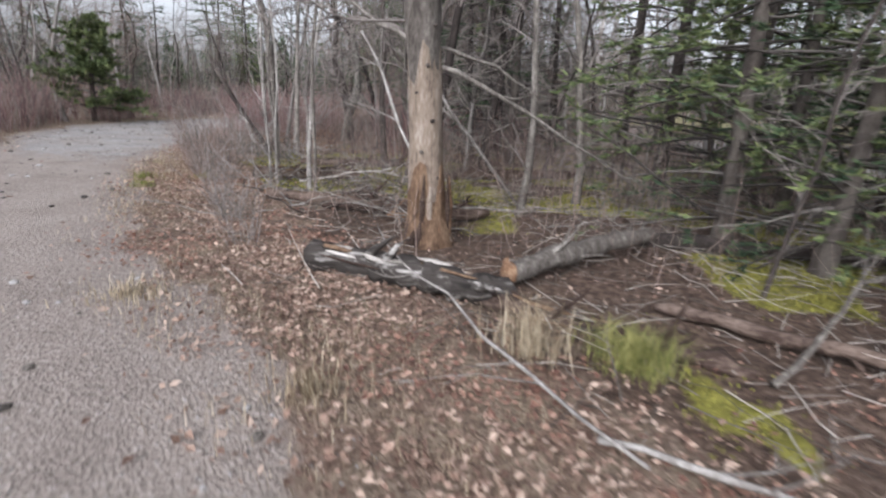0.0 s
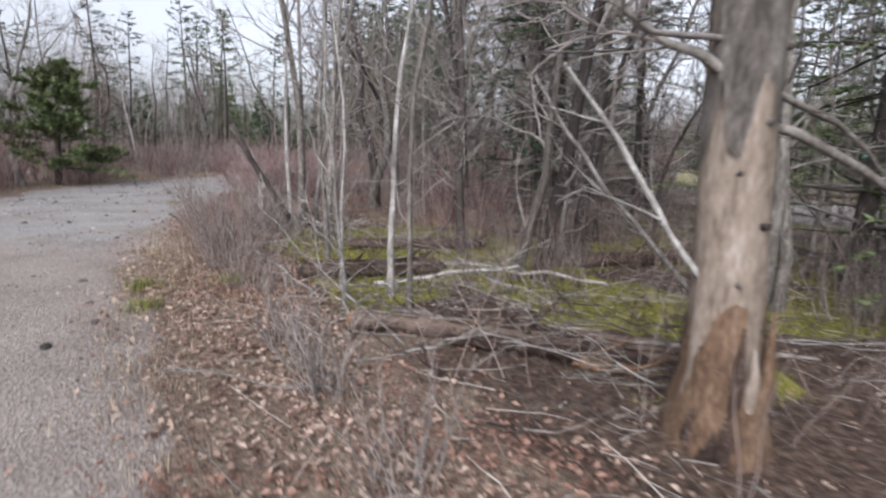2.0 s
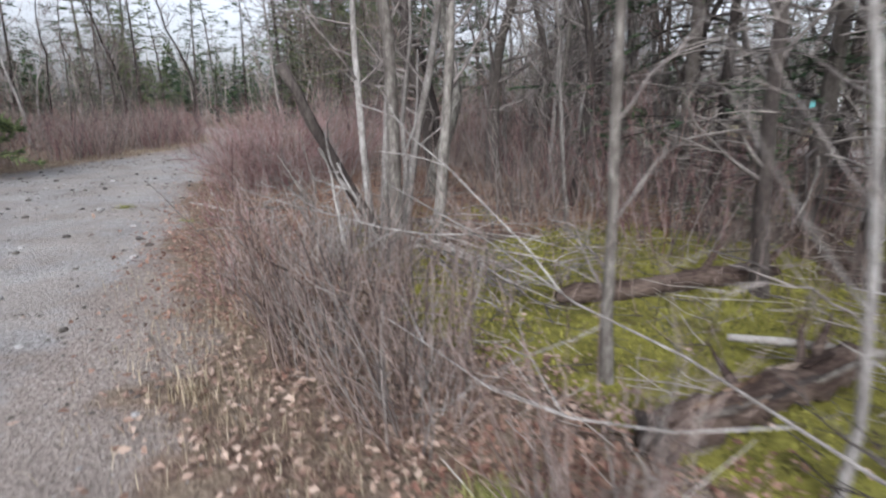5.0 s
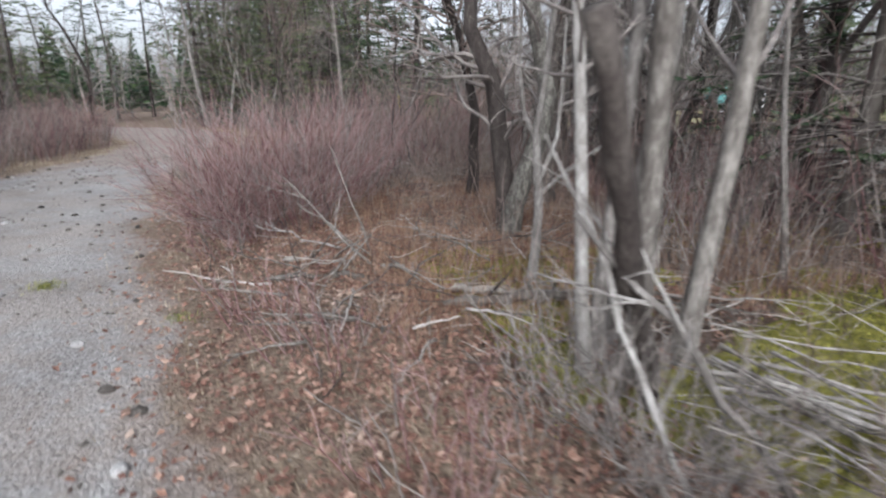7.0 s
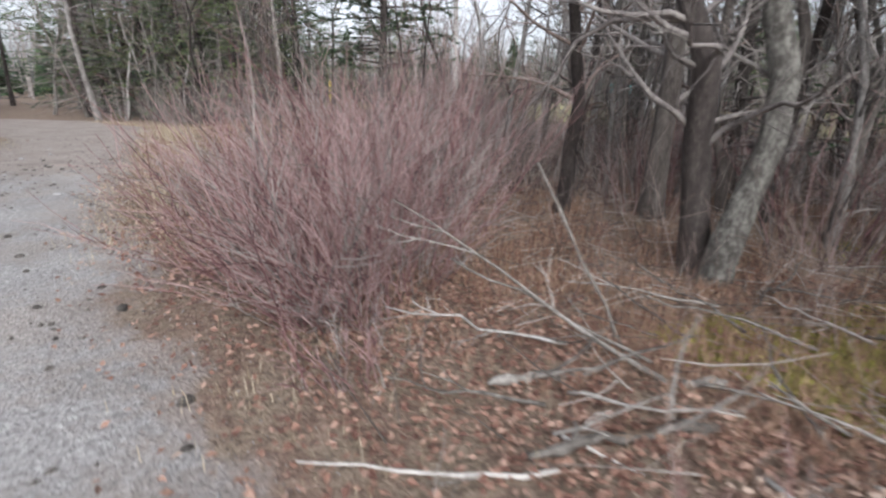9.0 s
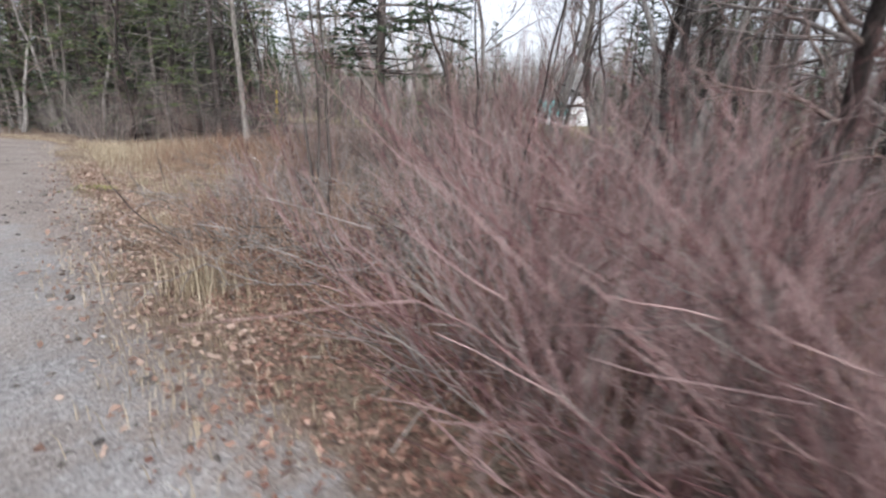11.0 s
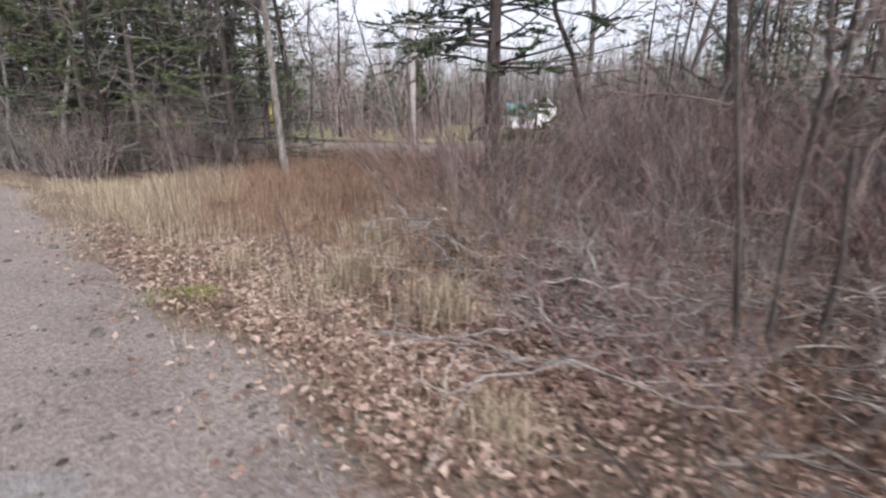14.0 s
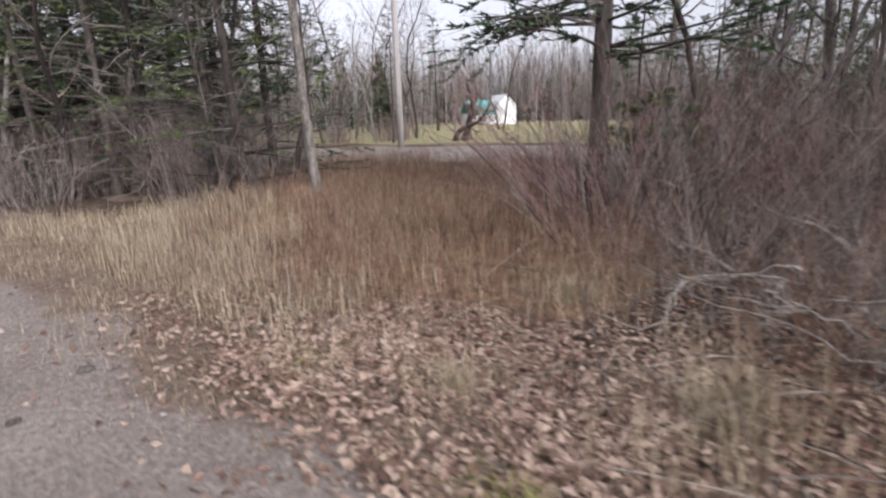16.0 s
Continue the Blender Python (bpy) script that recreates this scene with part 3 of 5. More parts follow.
def pole_stick(name, label, base, tip, r0, r1, mat=TWIG_DEAD, n=9, bend=0.02, category="branch", forks=0):
    """A leaning or lying bare branch between two places given above the floor."""
    a, c = np.array(base, float), np.array(tip, float)
    a[2] += gz(a[0], a[1])
    t = thing(name, label, category, tuple(a))
    u = np.linspace(0, 1, n)[:, None]
    L = np.linalg.norm(c - a)
    wob = np.cumsum(rng.normal(size=(n, 3)), 0)
    wob -= wob[-1] * u + wob[0] * (1 - u)
    P = (c - a) * u + wob * bend * L / 4
    bole = part("stem", tubes(Bag(), P[None], taper(r0, r1, n) * rng.uniform(0.85, 1.15, (1, n)), 7, caps=True, rough=0.07), mat, t)
    if forks:
        q, d = along(P[None], np.zeros(forks, int), rng.uniform(0.2, 0.9, forks))
        b = grow(q, fan(d, rng.uniform(0.4, 0.9, forks)), rng.uniform(0.15, 0.45, forks) * L, 6, 0.14, 0.02)
        w = np.repeat(np.arange(forks), 3)
        q, d = along(b, w, rng.uniform(0.3, 1, forks * 3))
        c = grow(q, fan(d, rng.uniform(0.4, 0.8, forks * 3)), rng.uniform(0.05, 0.16, forks * 3) * L, 4, 0.15, 0)
        pieces("side_branch", mat, bole, forks, (b, taper(np.full(forks, max(0.45 * r0, 0.004)), 0.0025, 6), np.arange(forks)), (c, taper(np.full(forks * 3, 0.004), 0.002, 4), w))
    return t


# ---- the stripped tree and the logs round it ----
def stripped_tree():
    x, y = -0.2, 5.15
    t = thing("dead_tree", "dead standing tree stripped of bark, orange rot at its foot", "tree", (x, y, gz(x, y)))
    p = grow((0, 0, -0.15), (-0.045, 0.02, 1), 7.5, 26, 0.012, 0.0)
    r = taper(0.185, 0.10, 26)
    r[0, :3] *= (1.55, 1.25, 1.08)
    bole = part("trunk", tubes(Bag(), p[:, :10], r[:, :10], 18, rough=0.055), BARE_WOOD, t, "bare weathered wood, orange towards the foot")
    bark = tubes(Bag(), p[:, 7:], r[:, 7:] * 1.08, 18, rough=0.05)
    bark.v[0][:18, 2] += rng.uniform(-0.45, 0.15, 18)
    part("bark", bark, BARK_GREY, t, "grey bark left on the upper trunk")
    k = 16
    q, d = along(p, np.zeros(k, int), rng.uniform(0.22, 0.95, k))
    b = grow(q, fan(d, rng.uniform(1.0, 1.6, k)), rng.uniform(0.4, 2.0, k), 7, 0.18, -0.02)
    w = np.repeat(np.arange(k), 6)
    q, d = along(b, w, rng.uniform(0.3, 1, k * 6))
    c = grow(q, fan(d, rng.uniform(0.5, 1, k * 6)), rng.uniform(0.2, 0.7, k * 6), 5, 0.18, 0)
    limbs = np.array([[(-0.12, 0.05, 1.78), (0.2, 0.06, 1.72), (0.55, 0.02, 1.55), (0.95, 0.1, 1.36), (1.35, 0.12, 1.12), (1.7, 0.2, 0.95), (2.1, 0.2, 0.7)],
                      [(-0.12, 0.05, 1.9), (0.1, 0.15, 1.93), (0.35, 0.2, 1.85), (0.6, 0.3, 1.8), (0.8, 0.3, 1.66), (0.95, 0.4, 1.6), (1.1, 0.4, 1.45)],
                      [(-0.2, 0.0, 1.95), (-0.4, -0.02, 2.06), (-0.55, 0.0, 2.1), (-0.7, 0.05, 2.2), (-0.85, 0.05, 2.32), (-0.95, 0.1, 2.35), (-1.1, 0.1, 2.5)]])
    w3 = np.repeat(np.arange(3), 9)
    q, d = along(limbs, w3, rng.uniform(0.3, 1, 27))
    c3 = grow(q, fan(d, rng.uniform(0.4, 0.9, 27)), rng.uniform(0.2, 0.8, 27), 5, 0.18, 0)
    pieces("dead_limb", BARK_GREY, bole, 3, (limbs, taper([0.03, 0.024, 0.03], 0.008, 7), np.arange(3)), (c3, taper(np.full(27, 0.008), 0.002, 5), w3), sides=(7, 4))
    pieces("branch", TWIG_GREY, bole, k, (b, taper(np.full(k, 0.02), 0.005, 7), np.arange(k)), (c, taper(np.full(k * 6, 0.007), 0.002, 5), w))
    for z, a in ((0.95, -1.9), (1.25, -1.2), (1.5, -2.2), (1.75, -1.5), (2.1, -1.0), (0.7, -0.9), (1.9, -2.6)):
        q = np.array([math.cos(a) * 0.165 - 0.045 * z, math.sin(a) * 0.165 + 0.02 * z, z])
        part("knot", tubes(Bag(), np.array([[q - (math.cos(a) * 0.03, math.sin(a) * 0.03, 0), q + (math.cos(a) * 0.012, math.sin(a) * 0.012, 0.004)]]), np.array([[0.024, 0.016]]) * rng.uniform(0.6, 1.2), 8, caps=True, rough=0.15), BARK_DARK, bole, "dark knot hole")
    foot = tubes(Bag(), p[:, :4], r[:, :4] * (1.12, 1.1, 1.07, 1.03), 18, rough=0.07)
    foot.v[0][-18:, 2] += rng.uniform(-0.3, 0.22, 18)
    part("rotten_foot", foot, ROT_BROWN, bole, "brown crumbling rot round the foot")
    # solid dark pieces whose colour stands for the shade inside hollows
    for a in (-2.35, -2.0, -2.7):
        q = np.array([math.cos(a) * 0.225, math.sin(a) * 0.225, -0.05])
        part("hollow", tubes(Bag(), np.array([[q, q + (0.01, 0.01, 0.16), q + (0.025, 0.02, 0.34)]]), np.array([[0.07, 0.06, 0.012]]), 8, caps=True, rough=0.2), ROT_RED, bole, "dark solid piece painted as the shade of a hollow in the rotten foot")
    k = 26
    az = rng.uniform(0, 2 * np.pi, k)
    for a in az:
        z = rng.uniform(-0.1, 0.35)
        q = np.array([math.cos(a) * 0.2, math.sin(a) * 0.2, z])
        part("splinter", tubes(Bag(), np.array([[q, q + (math.cos(a) * 0.015, math.sin(a) * 0.015, 0.2), q + (-math.cos(a) * 0.01, -math.sin(a) * 0.01, rng.uniform(0.3, 0.6))]]), np.array([[0.03, 0.03, 0.006]]), 6), (ROT_ORANGE, BARE_WOOD, ROT_RED, ROT_BROWN)[int(rng.integers(4))], bole, "crumbling splintered wood")


stripped_tree()
fallen("log", "lying log with peeling black and white bark", [(-1.1, 4.07, 0.12), (0.55, 3.58, 0.09)], 0.125, 0.13, BARK_BLACK, end_mat=ROT_RED, rough=0.21, stubs=6)
fallen("log", "crumbling red-brown rotten log sinking into the earth", [(0.3, 3.55, 0.03), (1.9, 2.75, 0.02)], 0.11, 0.07, ROT_RED, rough=0.24, stubs=4, bend=0.06)
fallen("log", "broken grey log with an orange rotten end", [(0.52, 3.98, 0.14), (2.15, 5.1, 0.2)], 0.11, 0.075, BARK_GREY, end_mat=ROT_ORANGE)
fallen("log", "long dark log lying on mossy ground", [(1.9, 5.4, 0.09), (5.2, 5.0, 0.12)], 0.09, 0.06, BARK_DARK)
fallen("log", "thin rotten log half sunk in moss", [(1.6, 3.6, 0.05), (3.2, 2.6, 0.06)], 0.055, 0.05, ROT_RED)
pole_stick("fallen_branch", "long pale fallen branch on the leaf litter", (0.9, 1.8, 0.06), (-0.6, 4.3, 0.3), 0.012, 0.006, BARK_PALE, forks=4, bend=0.05)
pole_stick("fallen_branch", "pale branch lying among dead leaves", (0.75, 2.0, 0.04), (2.0, 1.2, 0.1), 0.018, 0.01, BARK_PALE, forks=4, bend=0.05)
pole_stick("fallen_branch", "thick pale branch lying among dead leaves", (1.9, 2.6, 0.05), (3.4, 3.7, 0.4), 0.022, 0.012, BARK_GREY, forks=5, bend=0.06)
fallen("log", "long rotten red-brown log with grey top", [(-2.45, 6.7, 0.1), (0.5, 6.05, 0.12)], 0.085, 0.10, ROT_RED, end_mat=ROT_ORANGE, stubs=6, rough=0.16)
fallen("log", "slab of split rotten wood beside a log", [(-1.7, 6.45, 0.05), (-0.2, 6.0, 0.06)], 0.05, 0.07, ROT_RED, stubs=3, rough=0.2)
fallen("log", "orange crumbling piece of rotten log", [(-0.75, 6.05, 0.05), (-0.3, 5.93, 0.04)], 0.05, 0.035, ROT_ORANGE, stubs=2, rough=0.28, bend=0.1)
fallen("log", "grey fallen pole beside a rotten log", [(-2.2, 6.85, 0.17), (0.9, 5.8, 0.22)], 0.022, 0.016, BARK_GREY)
# closed end in dark bark colour, painting the shade of a hollow
fallen("log", "short mossy log, one end coloured dark as the shade of a hollow", [(-3.25, 8.25, 0.11), (-1.6, 8.75, 0.13)], 0.105, 0.09, ROT_RED, end_mat=BARK_DARK, rough=0.16, stubs=5)
fallen("log", "dark log lying in the moss", [(-3.0, 9.9, 0.1), (-0.9, 10.1, 0.1)], 0.09, 0.08, ROT_RED)
fallen("log", "dark log lying between far trunks", [(0.2, 9.3, 0.1), (2.4, 9.9, 0.1)], 0.11, 0.08, ROT_RED)
pole_stick("leaning_branch", "long dead branch leaning across the wood", (0.95, 7.1, 0.05), (-0.75, 8.25, 2.3), 0.028, 0.02, BARK_PALE, forks=4, bend=0.05)
pole_stick("leaning_branch", "pale dead branch leaning on the stripped tree", (-0.35, 5.1, 0.85), (-1.05, 5.9, 2.05), 0.02, 0.012, BARK_PALE, forks=3, bend=0.05)
pole_stick("leaning_branch", "dead branch leaning over the brush pile", (-2.0, 6.3, 0.05), (-4.3, 9.0, 1.05), 0.010, 0.004, BARK_PALE, forks=9, bend=0.06)
pole_stick("fallen_branch", "crooked pale branch lying in the moss", (-2.2, 9.1, 0.1), (0.0, 7.5, 0.22), 0.028, 0.015, TWIG_DEAD, forks=2, bend=0.06)
pole_stick("fallen_branch", "crooked pale branch in the moss", (-2.4, 7.9, 0.1), (-0.9, 7.6, 0.35), 0.02, 0.012, TWIG_DEAD, forks=2, bend=0.08)
slim = thing("slim_tree", "slim pale bent stem with short dead twigs", "tree", (-2.6, 7.15, gz(-2.6, 7.15)))
q = np.array([[(0, 0, -0.1), (-0.02, 0.1, 0.25), (-0.1, 0.3, 0.6), (-0.16, 0.42, 1.0), (-0.2, 0.5, 1.4), (-0.3, 0.6, 1.9), (-0.32, 0.75, 2.6), (-0.4, 0.8, 3.6)]])
bole = part("trunk", tubes(Bag(), q, taper(0.024, 0.009, 8), 8, rough=0.06), BARK_PALE, slim)
p0, d0 = along(q, np.zeros(14, int), rng.uniform(0.1, 1, 14))
pieces("branch", BARK_PALE, bole, 14, (grow(p0, fan(d0, rng.uniform(0.5, 1.1, 14)), rng.uniform(0.3, 0.9, 14), 6, 0.2, 0.02), taper(np.full(14, 0.007), 0.002, 6), np.arange(14)))
for k in range(26):
    x, y = rng.uniform(-2.4, 1.2), rng.uniform(5.3, 7.0)
    a = rng.uniform(-0.5, 0.5) + (math.pi if rng.random() < 0.5 else 0)
    L = rng.uniform(0.5, 1.7)
    pole_stick("fallen_branch", "thin bleached branch in the brush pile", (x, y, rng.uniform(0.03, 0.16)), (x + L * math.cos(a), y + L * math.sin(a), rng.uniform(0.02, 0.35)), 0.009, 0.003, (BARK_PALE, BARK_GREY, BARK_DARK)[k % 3], forks=2, bend=0.08)

for k in range(34):
    x, y = rng.uniform(-2.7, -0.2), rng.uniform(6.2, 7.6)
    a, L = rng.normal(2.4, 0.7) + (math.pi if k % 3 == 0 else 0), rng.uniform(0.4, 1.3)
    pole_stick("fallen_branch", "fine bleached branch in the heap of deadwood", (x, y, rng.uniform(0.05, 0.25)), (x + L * math.cos(a), y + L * math.sin(a), rng.uniform(0.05, 0.6)), 0.007, 0.0025, (BARK_GREY, BARK_PALE, BARK_DARK)[k % 3], forks=3, bend=0.08)

# ---- standing trees of the wood ----
for x, y, h, r, mat, lean in ((-2.2, 7.75, 7, 0.036, BARK_PALE, (0.0, 0.1)), (-2.0, 7.35, 8, 0.028, BARK_GREY, (0.0, 0.02)), (-2.75, 7.85, 6, 0.02, BARK_PALE, (-0.03, 0.02)),
                              (-0.45, 8.65, 9, 0.085, BARK_DARK, (0.0, 0.0)), (-0.8, 8.5, 8, 0.06, BARK_DARK, (0.16, 0.0)), 
                              (-3.1, 8.9, 6, 0.035, BARK_GREY, (-0.2, 0.1)), (-1.3, 9.8, 8, 0.06, BARK_DARK, (-0.06, 0)), (-1.2, 13.6, 8, 0.07, BARK_DARK, (0.05, 0)),
                              (0.9, 6.6, 7.5, 0.05, BARK_GREY, (0.1, 0)), (1.9, 7.6, 8, 0.06, BARK_GREY, (-0.08, 0.05)), (0.6, 10.6, 9, 0.08, BARK_DARK, (0.03, 0)),
                              (2.7, 4.1, 5, 0.02, BARK_DARK, (0.05, 0)), (-0.9, 14.8, 8, 0.06, BARK_GREY, (-0.03, 0.04)), (-1.84, 12.3, 5, 0.03, BARK_PALE, (-0.04, 0))):
    bare_tree("bare_tree", "slender leafless tree standing in mossy litter" if r < 0.05 else "leafless tree with grey bark in the wood", (x, y, gz(x, y)), h, r, mat, lean=lean, limbs=20, low=0.08, group="leafless trees of the wood")

# clump of stems on one mossy stool
CLUMP = (-4.05, 11.4)
for dx, dy, h, r, mat, lean in ((0.0, 0.15, 8, 0.07, BARK_GREY, (0.05, 0.02)), (0.42, 0.2, 7.5, 0.06, BARK_GREY, (0.08, 0.0)), (-0.1, 0.35, 7, 0.045, BARK_PALE, (0.02, 0.03)),
                                (0.12, 0.5, 7, 0.05, BARK_PALE, (0.07, 0.0)), (-0.22, 0.25, 6.5, 0.038, BARK_PALE, (-0.09, 0.05))):
    x, y = CLUMP[0] + dx, CLUMP[1] + dy
    bare_tree("clump_tree", "grey lichen-covered stem rising from a shared stool", (x, y, gz(x, y)), h, r, mat, lean=lean, limbs=14, low=0.2, wander=0.04, group="stems of the clump")
pole_stick("broken_stem", "dark broken stem leaning from the clump", (-4.15, 11.3, 0.02), (-4.98, 10.85, 1.72), 0.06, 0.045, BARK_DARK, bend=0.025, category="tree", forks=0)
pole_stick("leaning_branch", "forked bleached branch hanging against the clump", (-4.1, 10.55, 0.02), (-4.75, 11.2, 1.05), 0.022, 0.012, BARK_PALE, forks=5, bend=0.07)
pole_stick("leaning_branch", "bleached branch resting on the clump", (-4.45, 10.7, 0.02), (-4.85, 11.3, 1.35), 0.016, 0.008, BARK_PALE, forks=5, bend=0.07)
for k in range(18):
    a = rng.normal(-1.08, 0.13) if k % 3 else rng.uniform(-0.95, -0.2)
    L = rng.uniform(0.9, 1.75)
    x, y = -3.85 + rng.uniform(-0.12, 0.25), 11.25 + rng.uniform(-0.2, 0.15)
    pole_stick("fallen_branch", "bleached branch of the heap at the clump", (x, y, rng.uniform(0.15, 0.35)), (x + L * math.cos(a), y + L * math.sin(a), gz(x, y) + rng.uniform(0.02, 0.16)), rng.uniform(0.007, 0.016), 0.004, (TWIG_DEAD, BARK_PALE, BARK_GREY)[k % 3], forks=3, bend=0.06)
shrub("twig_tangle", "grey tangle of dead twigs at the foot of the clump", (-4.3, 11.0, gz(-4.3, 11.0)), 0.7, 0.7, 50, TWIG_GREY, lean=(-0.1, 0), open_=0.9, split=40)
shrub("twig_tangle", "grey tangle of dead twigs beside the clump", (-4.55, 11.65, gz(-4.55, 11.65)), 0.6, 0.6, 30, TWIG_GREY, open_=0.9, split=40)

for x, y, h, w in ((-4.45, 10.75, 0.75, 0.5), (-4.75, 11.1, 0.95, 0.45), (-4.0, 10.75, 0.35, 0.4)):
    shrub("twig_tangle", "grey tangle of thin dead twigs hanging by the clump", (x, y, gz(x, y)), h, w, 24, TWIG_GREY, lean=(0.15, 0.1), open_=0.8, twigs=6, r=0.0045, split=24)

# crooked old tree with a leaning grey trunk, and a small forked white one
x, y = -3.2, 14.7
crook = thing("crooked_tree", "crooked old tree with a leaning scaly grey trunk", "tree", (x, y, gz(x, y)))
q = np.array([(0, 0, -0.1), (0.06, -0.02, 0.35), (0.15, -0.05, 0.75), (0.3, -0.08, 1.15), (0.42, -0.02, 1.6), (0.35, 0.15, 2.2), (0.2, 0.3, 3.0), (0.3, 0.5, 4.2), (0.1, 0.6, 5.6)])
bole = part("trunk", tubes(Bag(), q[None], np.array([[0.15, 0.12, 0.105, 0.10, 0.095, 0.085, 0.075, 0.05, 0.03]]), 14, rough=0.09), BARK_OLD, crook)
q2 = np.array([(0.12, 0.25, -0.1), (0.1, 0.3, 0.5), (0.02, 0.35, 1.1), (-0.1, 0.3, 1.7), (-0.35, 0.45, 2.3), (-0.3, 0.6, 3.3), (-0.6, 0.7, 4.6)])
part("second_trunk", tubes(Bag(), q2[None], np.array([[0.14, 0.115, 0.105, 0.10, 0.085, 0.06, 0.03]]), 12, rough=0.06), BARK_DARK, crook, "dark upright second trunk")
k = 36
p0, d0 = along(np.stack([q[2:], q2]), rng.integers(0, 2, k), rng.uniform(0.3, 1, k))
bb = grow(p0, fan(d0, rng.uniform(0.7, 1.3, k)), rng.uniform(0.6, 1.9, k), 7, 0.25, 0)
w0 = np.repeat(np.arange(k), 10)
p0, d0 = along(bb, w0, rng.uniform(0.2, 1, k * 10))
cc = grow(p0, fan(d0, rng.uniform(0.5, 1, k * 10)), rng.uniform(0.2, 0.8, k * 10), 5, 0.2, 0)
pieces("branch", TWIG_GREY, bole, k, (bb, taper(np.full(k, 0.03), 0.006, 7), np.arange(k)), (cc, taper(np.full(k * 10, 0.006), 0.002, 5), w0))
x, y = -3.81, 13.09
fork = thing("forked_tree", "small dead forked tree, bleached white", "tree", (x, y, gz(x, y)))
f1 = np.array([[(0, 0, -0.1), (0.03, 0.0, 0.3), (0.05, 0.02, 0.65), (0.02, 0.03, 0.95), (0.0, 0.05, 1.25), (0.06, 0.05, 1.75), (0.12, 0.08, 2.3), (0.1, 0.1, 3.0)]])
bole = part("trunk", tubes(Bag(), f1, np.array([[0.05, 0.043, 0.04, 0.036, 0.03, 0.026, 0.02, 0.012]]), 8, rough=0.06), BARK_PALE, fork)
f2 = np.array([[(0.04, 0.02, 0.75), (0.2, -0.1, 0.95), (0.42, -0.22, 1.15), (0.65, -0.3, 1.5)], [(0.0, 0.05, 1.2), (-0.08, 0.12, 1.4), (-0.12, 0.16, 1.75), (-0.1, 0.2, 2.3)], [(0.05, 0.02, 0.9), (0.16, 0.0, 1.2), (0.19, 0.02, 1.5), (0.2, 0.05, 2.1)]])
pieces("branch", BARK_PALE, bole, 3, (f2, taper([0.022, 0.022, 0.02], 0.008, 4), np.arange(3)), sides=(6,))
bare_tree("bare_tree", "twisted leafless tree with low hanging limbs", (-2.7, 17.0, gz(-2.7, 17.0)), 5.5, 0.09, BARK_DARK, TWIG_BROWN, (-0.12, -0.05), limbs=26, low=0.25, wander=0.12, up=-0.02, spread=0.4)
bare_tree("bare_tree", "old leafless tree with arching limbs", (-1.6, 16.5, gz(-1.6, 16.5)), 6.5, 0.14, BARK_DARK, TWIG_GREY, (-0.1, 0), limbs=24, low=0.22, wander=0.12, up=-0.01, spread=0.4)

# lying poles and sticks beside the red shrubs
pole_stick("leaning_branch", "straight peeled white stick standing in the litter", (-4.95, 14.15, 0.0), (-5.22, 14.67, 1.02), 0.012, 0.007, TWIG_DEAD, bend=0.02)
pole_stick("leaning_branch", "long bleached branch propped over the litter", (-5.03, 13.83, 0.03), (-5.83, 15.55, 0.78), 0.014, 0.005, TWIG_DEAD, bend=0.02, forks=2)
pole_stick("fallen_branch", "forked bleached branch arching low over the leaves", (-5.0, 13.95, 0.06), (-5.55, 15.0, 0.42), 0.011, 0.006, TWIG_DEAD, forks=3, bend=0.09)
pole_stick("fallen_branch", "crooked thin grey branch lying on russet leaves", (-5.2, 14.35, 0.05), (-6.0, 15.0, 0.2), 0.011, 0.005, BARK_PALE, forks=3, bend=0.1)
fallen("log", "thin grey log with flaking bark on russet leaves", [(-5.77, 14.3, 0.05), (-4.75, 13.7, 0.05)], 0.024, 0.03, BARK_GREY, stubs=6, rough=0.2, bend=0.09)
fallen("log", "broken grey pole lying on russet leaves", [(-5.94, 13.8, 0.03), (-5.15, 13.5, 0.04)], 0.022, 0.026, BARK_GREY, stubs=4, rough=0.22, bend=0.08)
fallen("log", "grey log lying in dead grass", [(-4.6, 12.95, 0.05), (-3.5, 12.35, 0.06)], 0.04, 0.032, BARK_GREY, stubs=3, rough=0.16, bend=0.06)
fallen("log", "dark crooked log among sticks", [(-4.75, 12.7, 0.05), (-3.6, 12.4, 0.08)], 0.045, 0.035, BARK_DARK, bend=0.06, stubs=3)
fallen("log", "half-buried grey root stub", [(-5.7, 12.9, 0.03), (-5.35, 12.6, 0.05)], 0.026, 0.02, BARK_GREY, stubs=2, rough=0.2, bend=0.08)
for k in range(46):
    x, y = rng.uniform(-5.9, -3.0), rng.uniform(11.8, 14.3)
    a, L = rng.uniform(0, 2 * np.pi), rng.uniform(0.3, 1.1)
    pole_stick("fallen_branch", "thin grey stick on the litter", (x, y, rng.uniform(0.02, 0.08)), (x + L * math.cos(a), y + L * math.sin(a), gz(x, y) + rng.uniform(0.02, 0.3)), 0.011, 0.004, TWIG_DEAD if rng.random() < 0.5 else BARK_GREY, forks=int(rng.integers(0, 3)), bend=0.06)

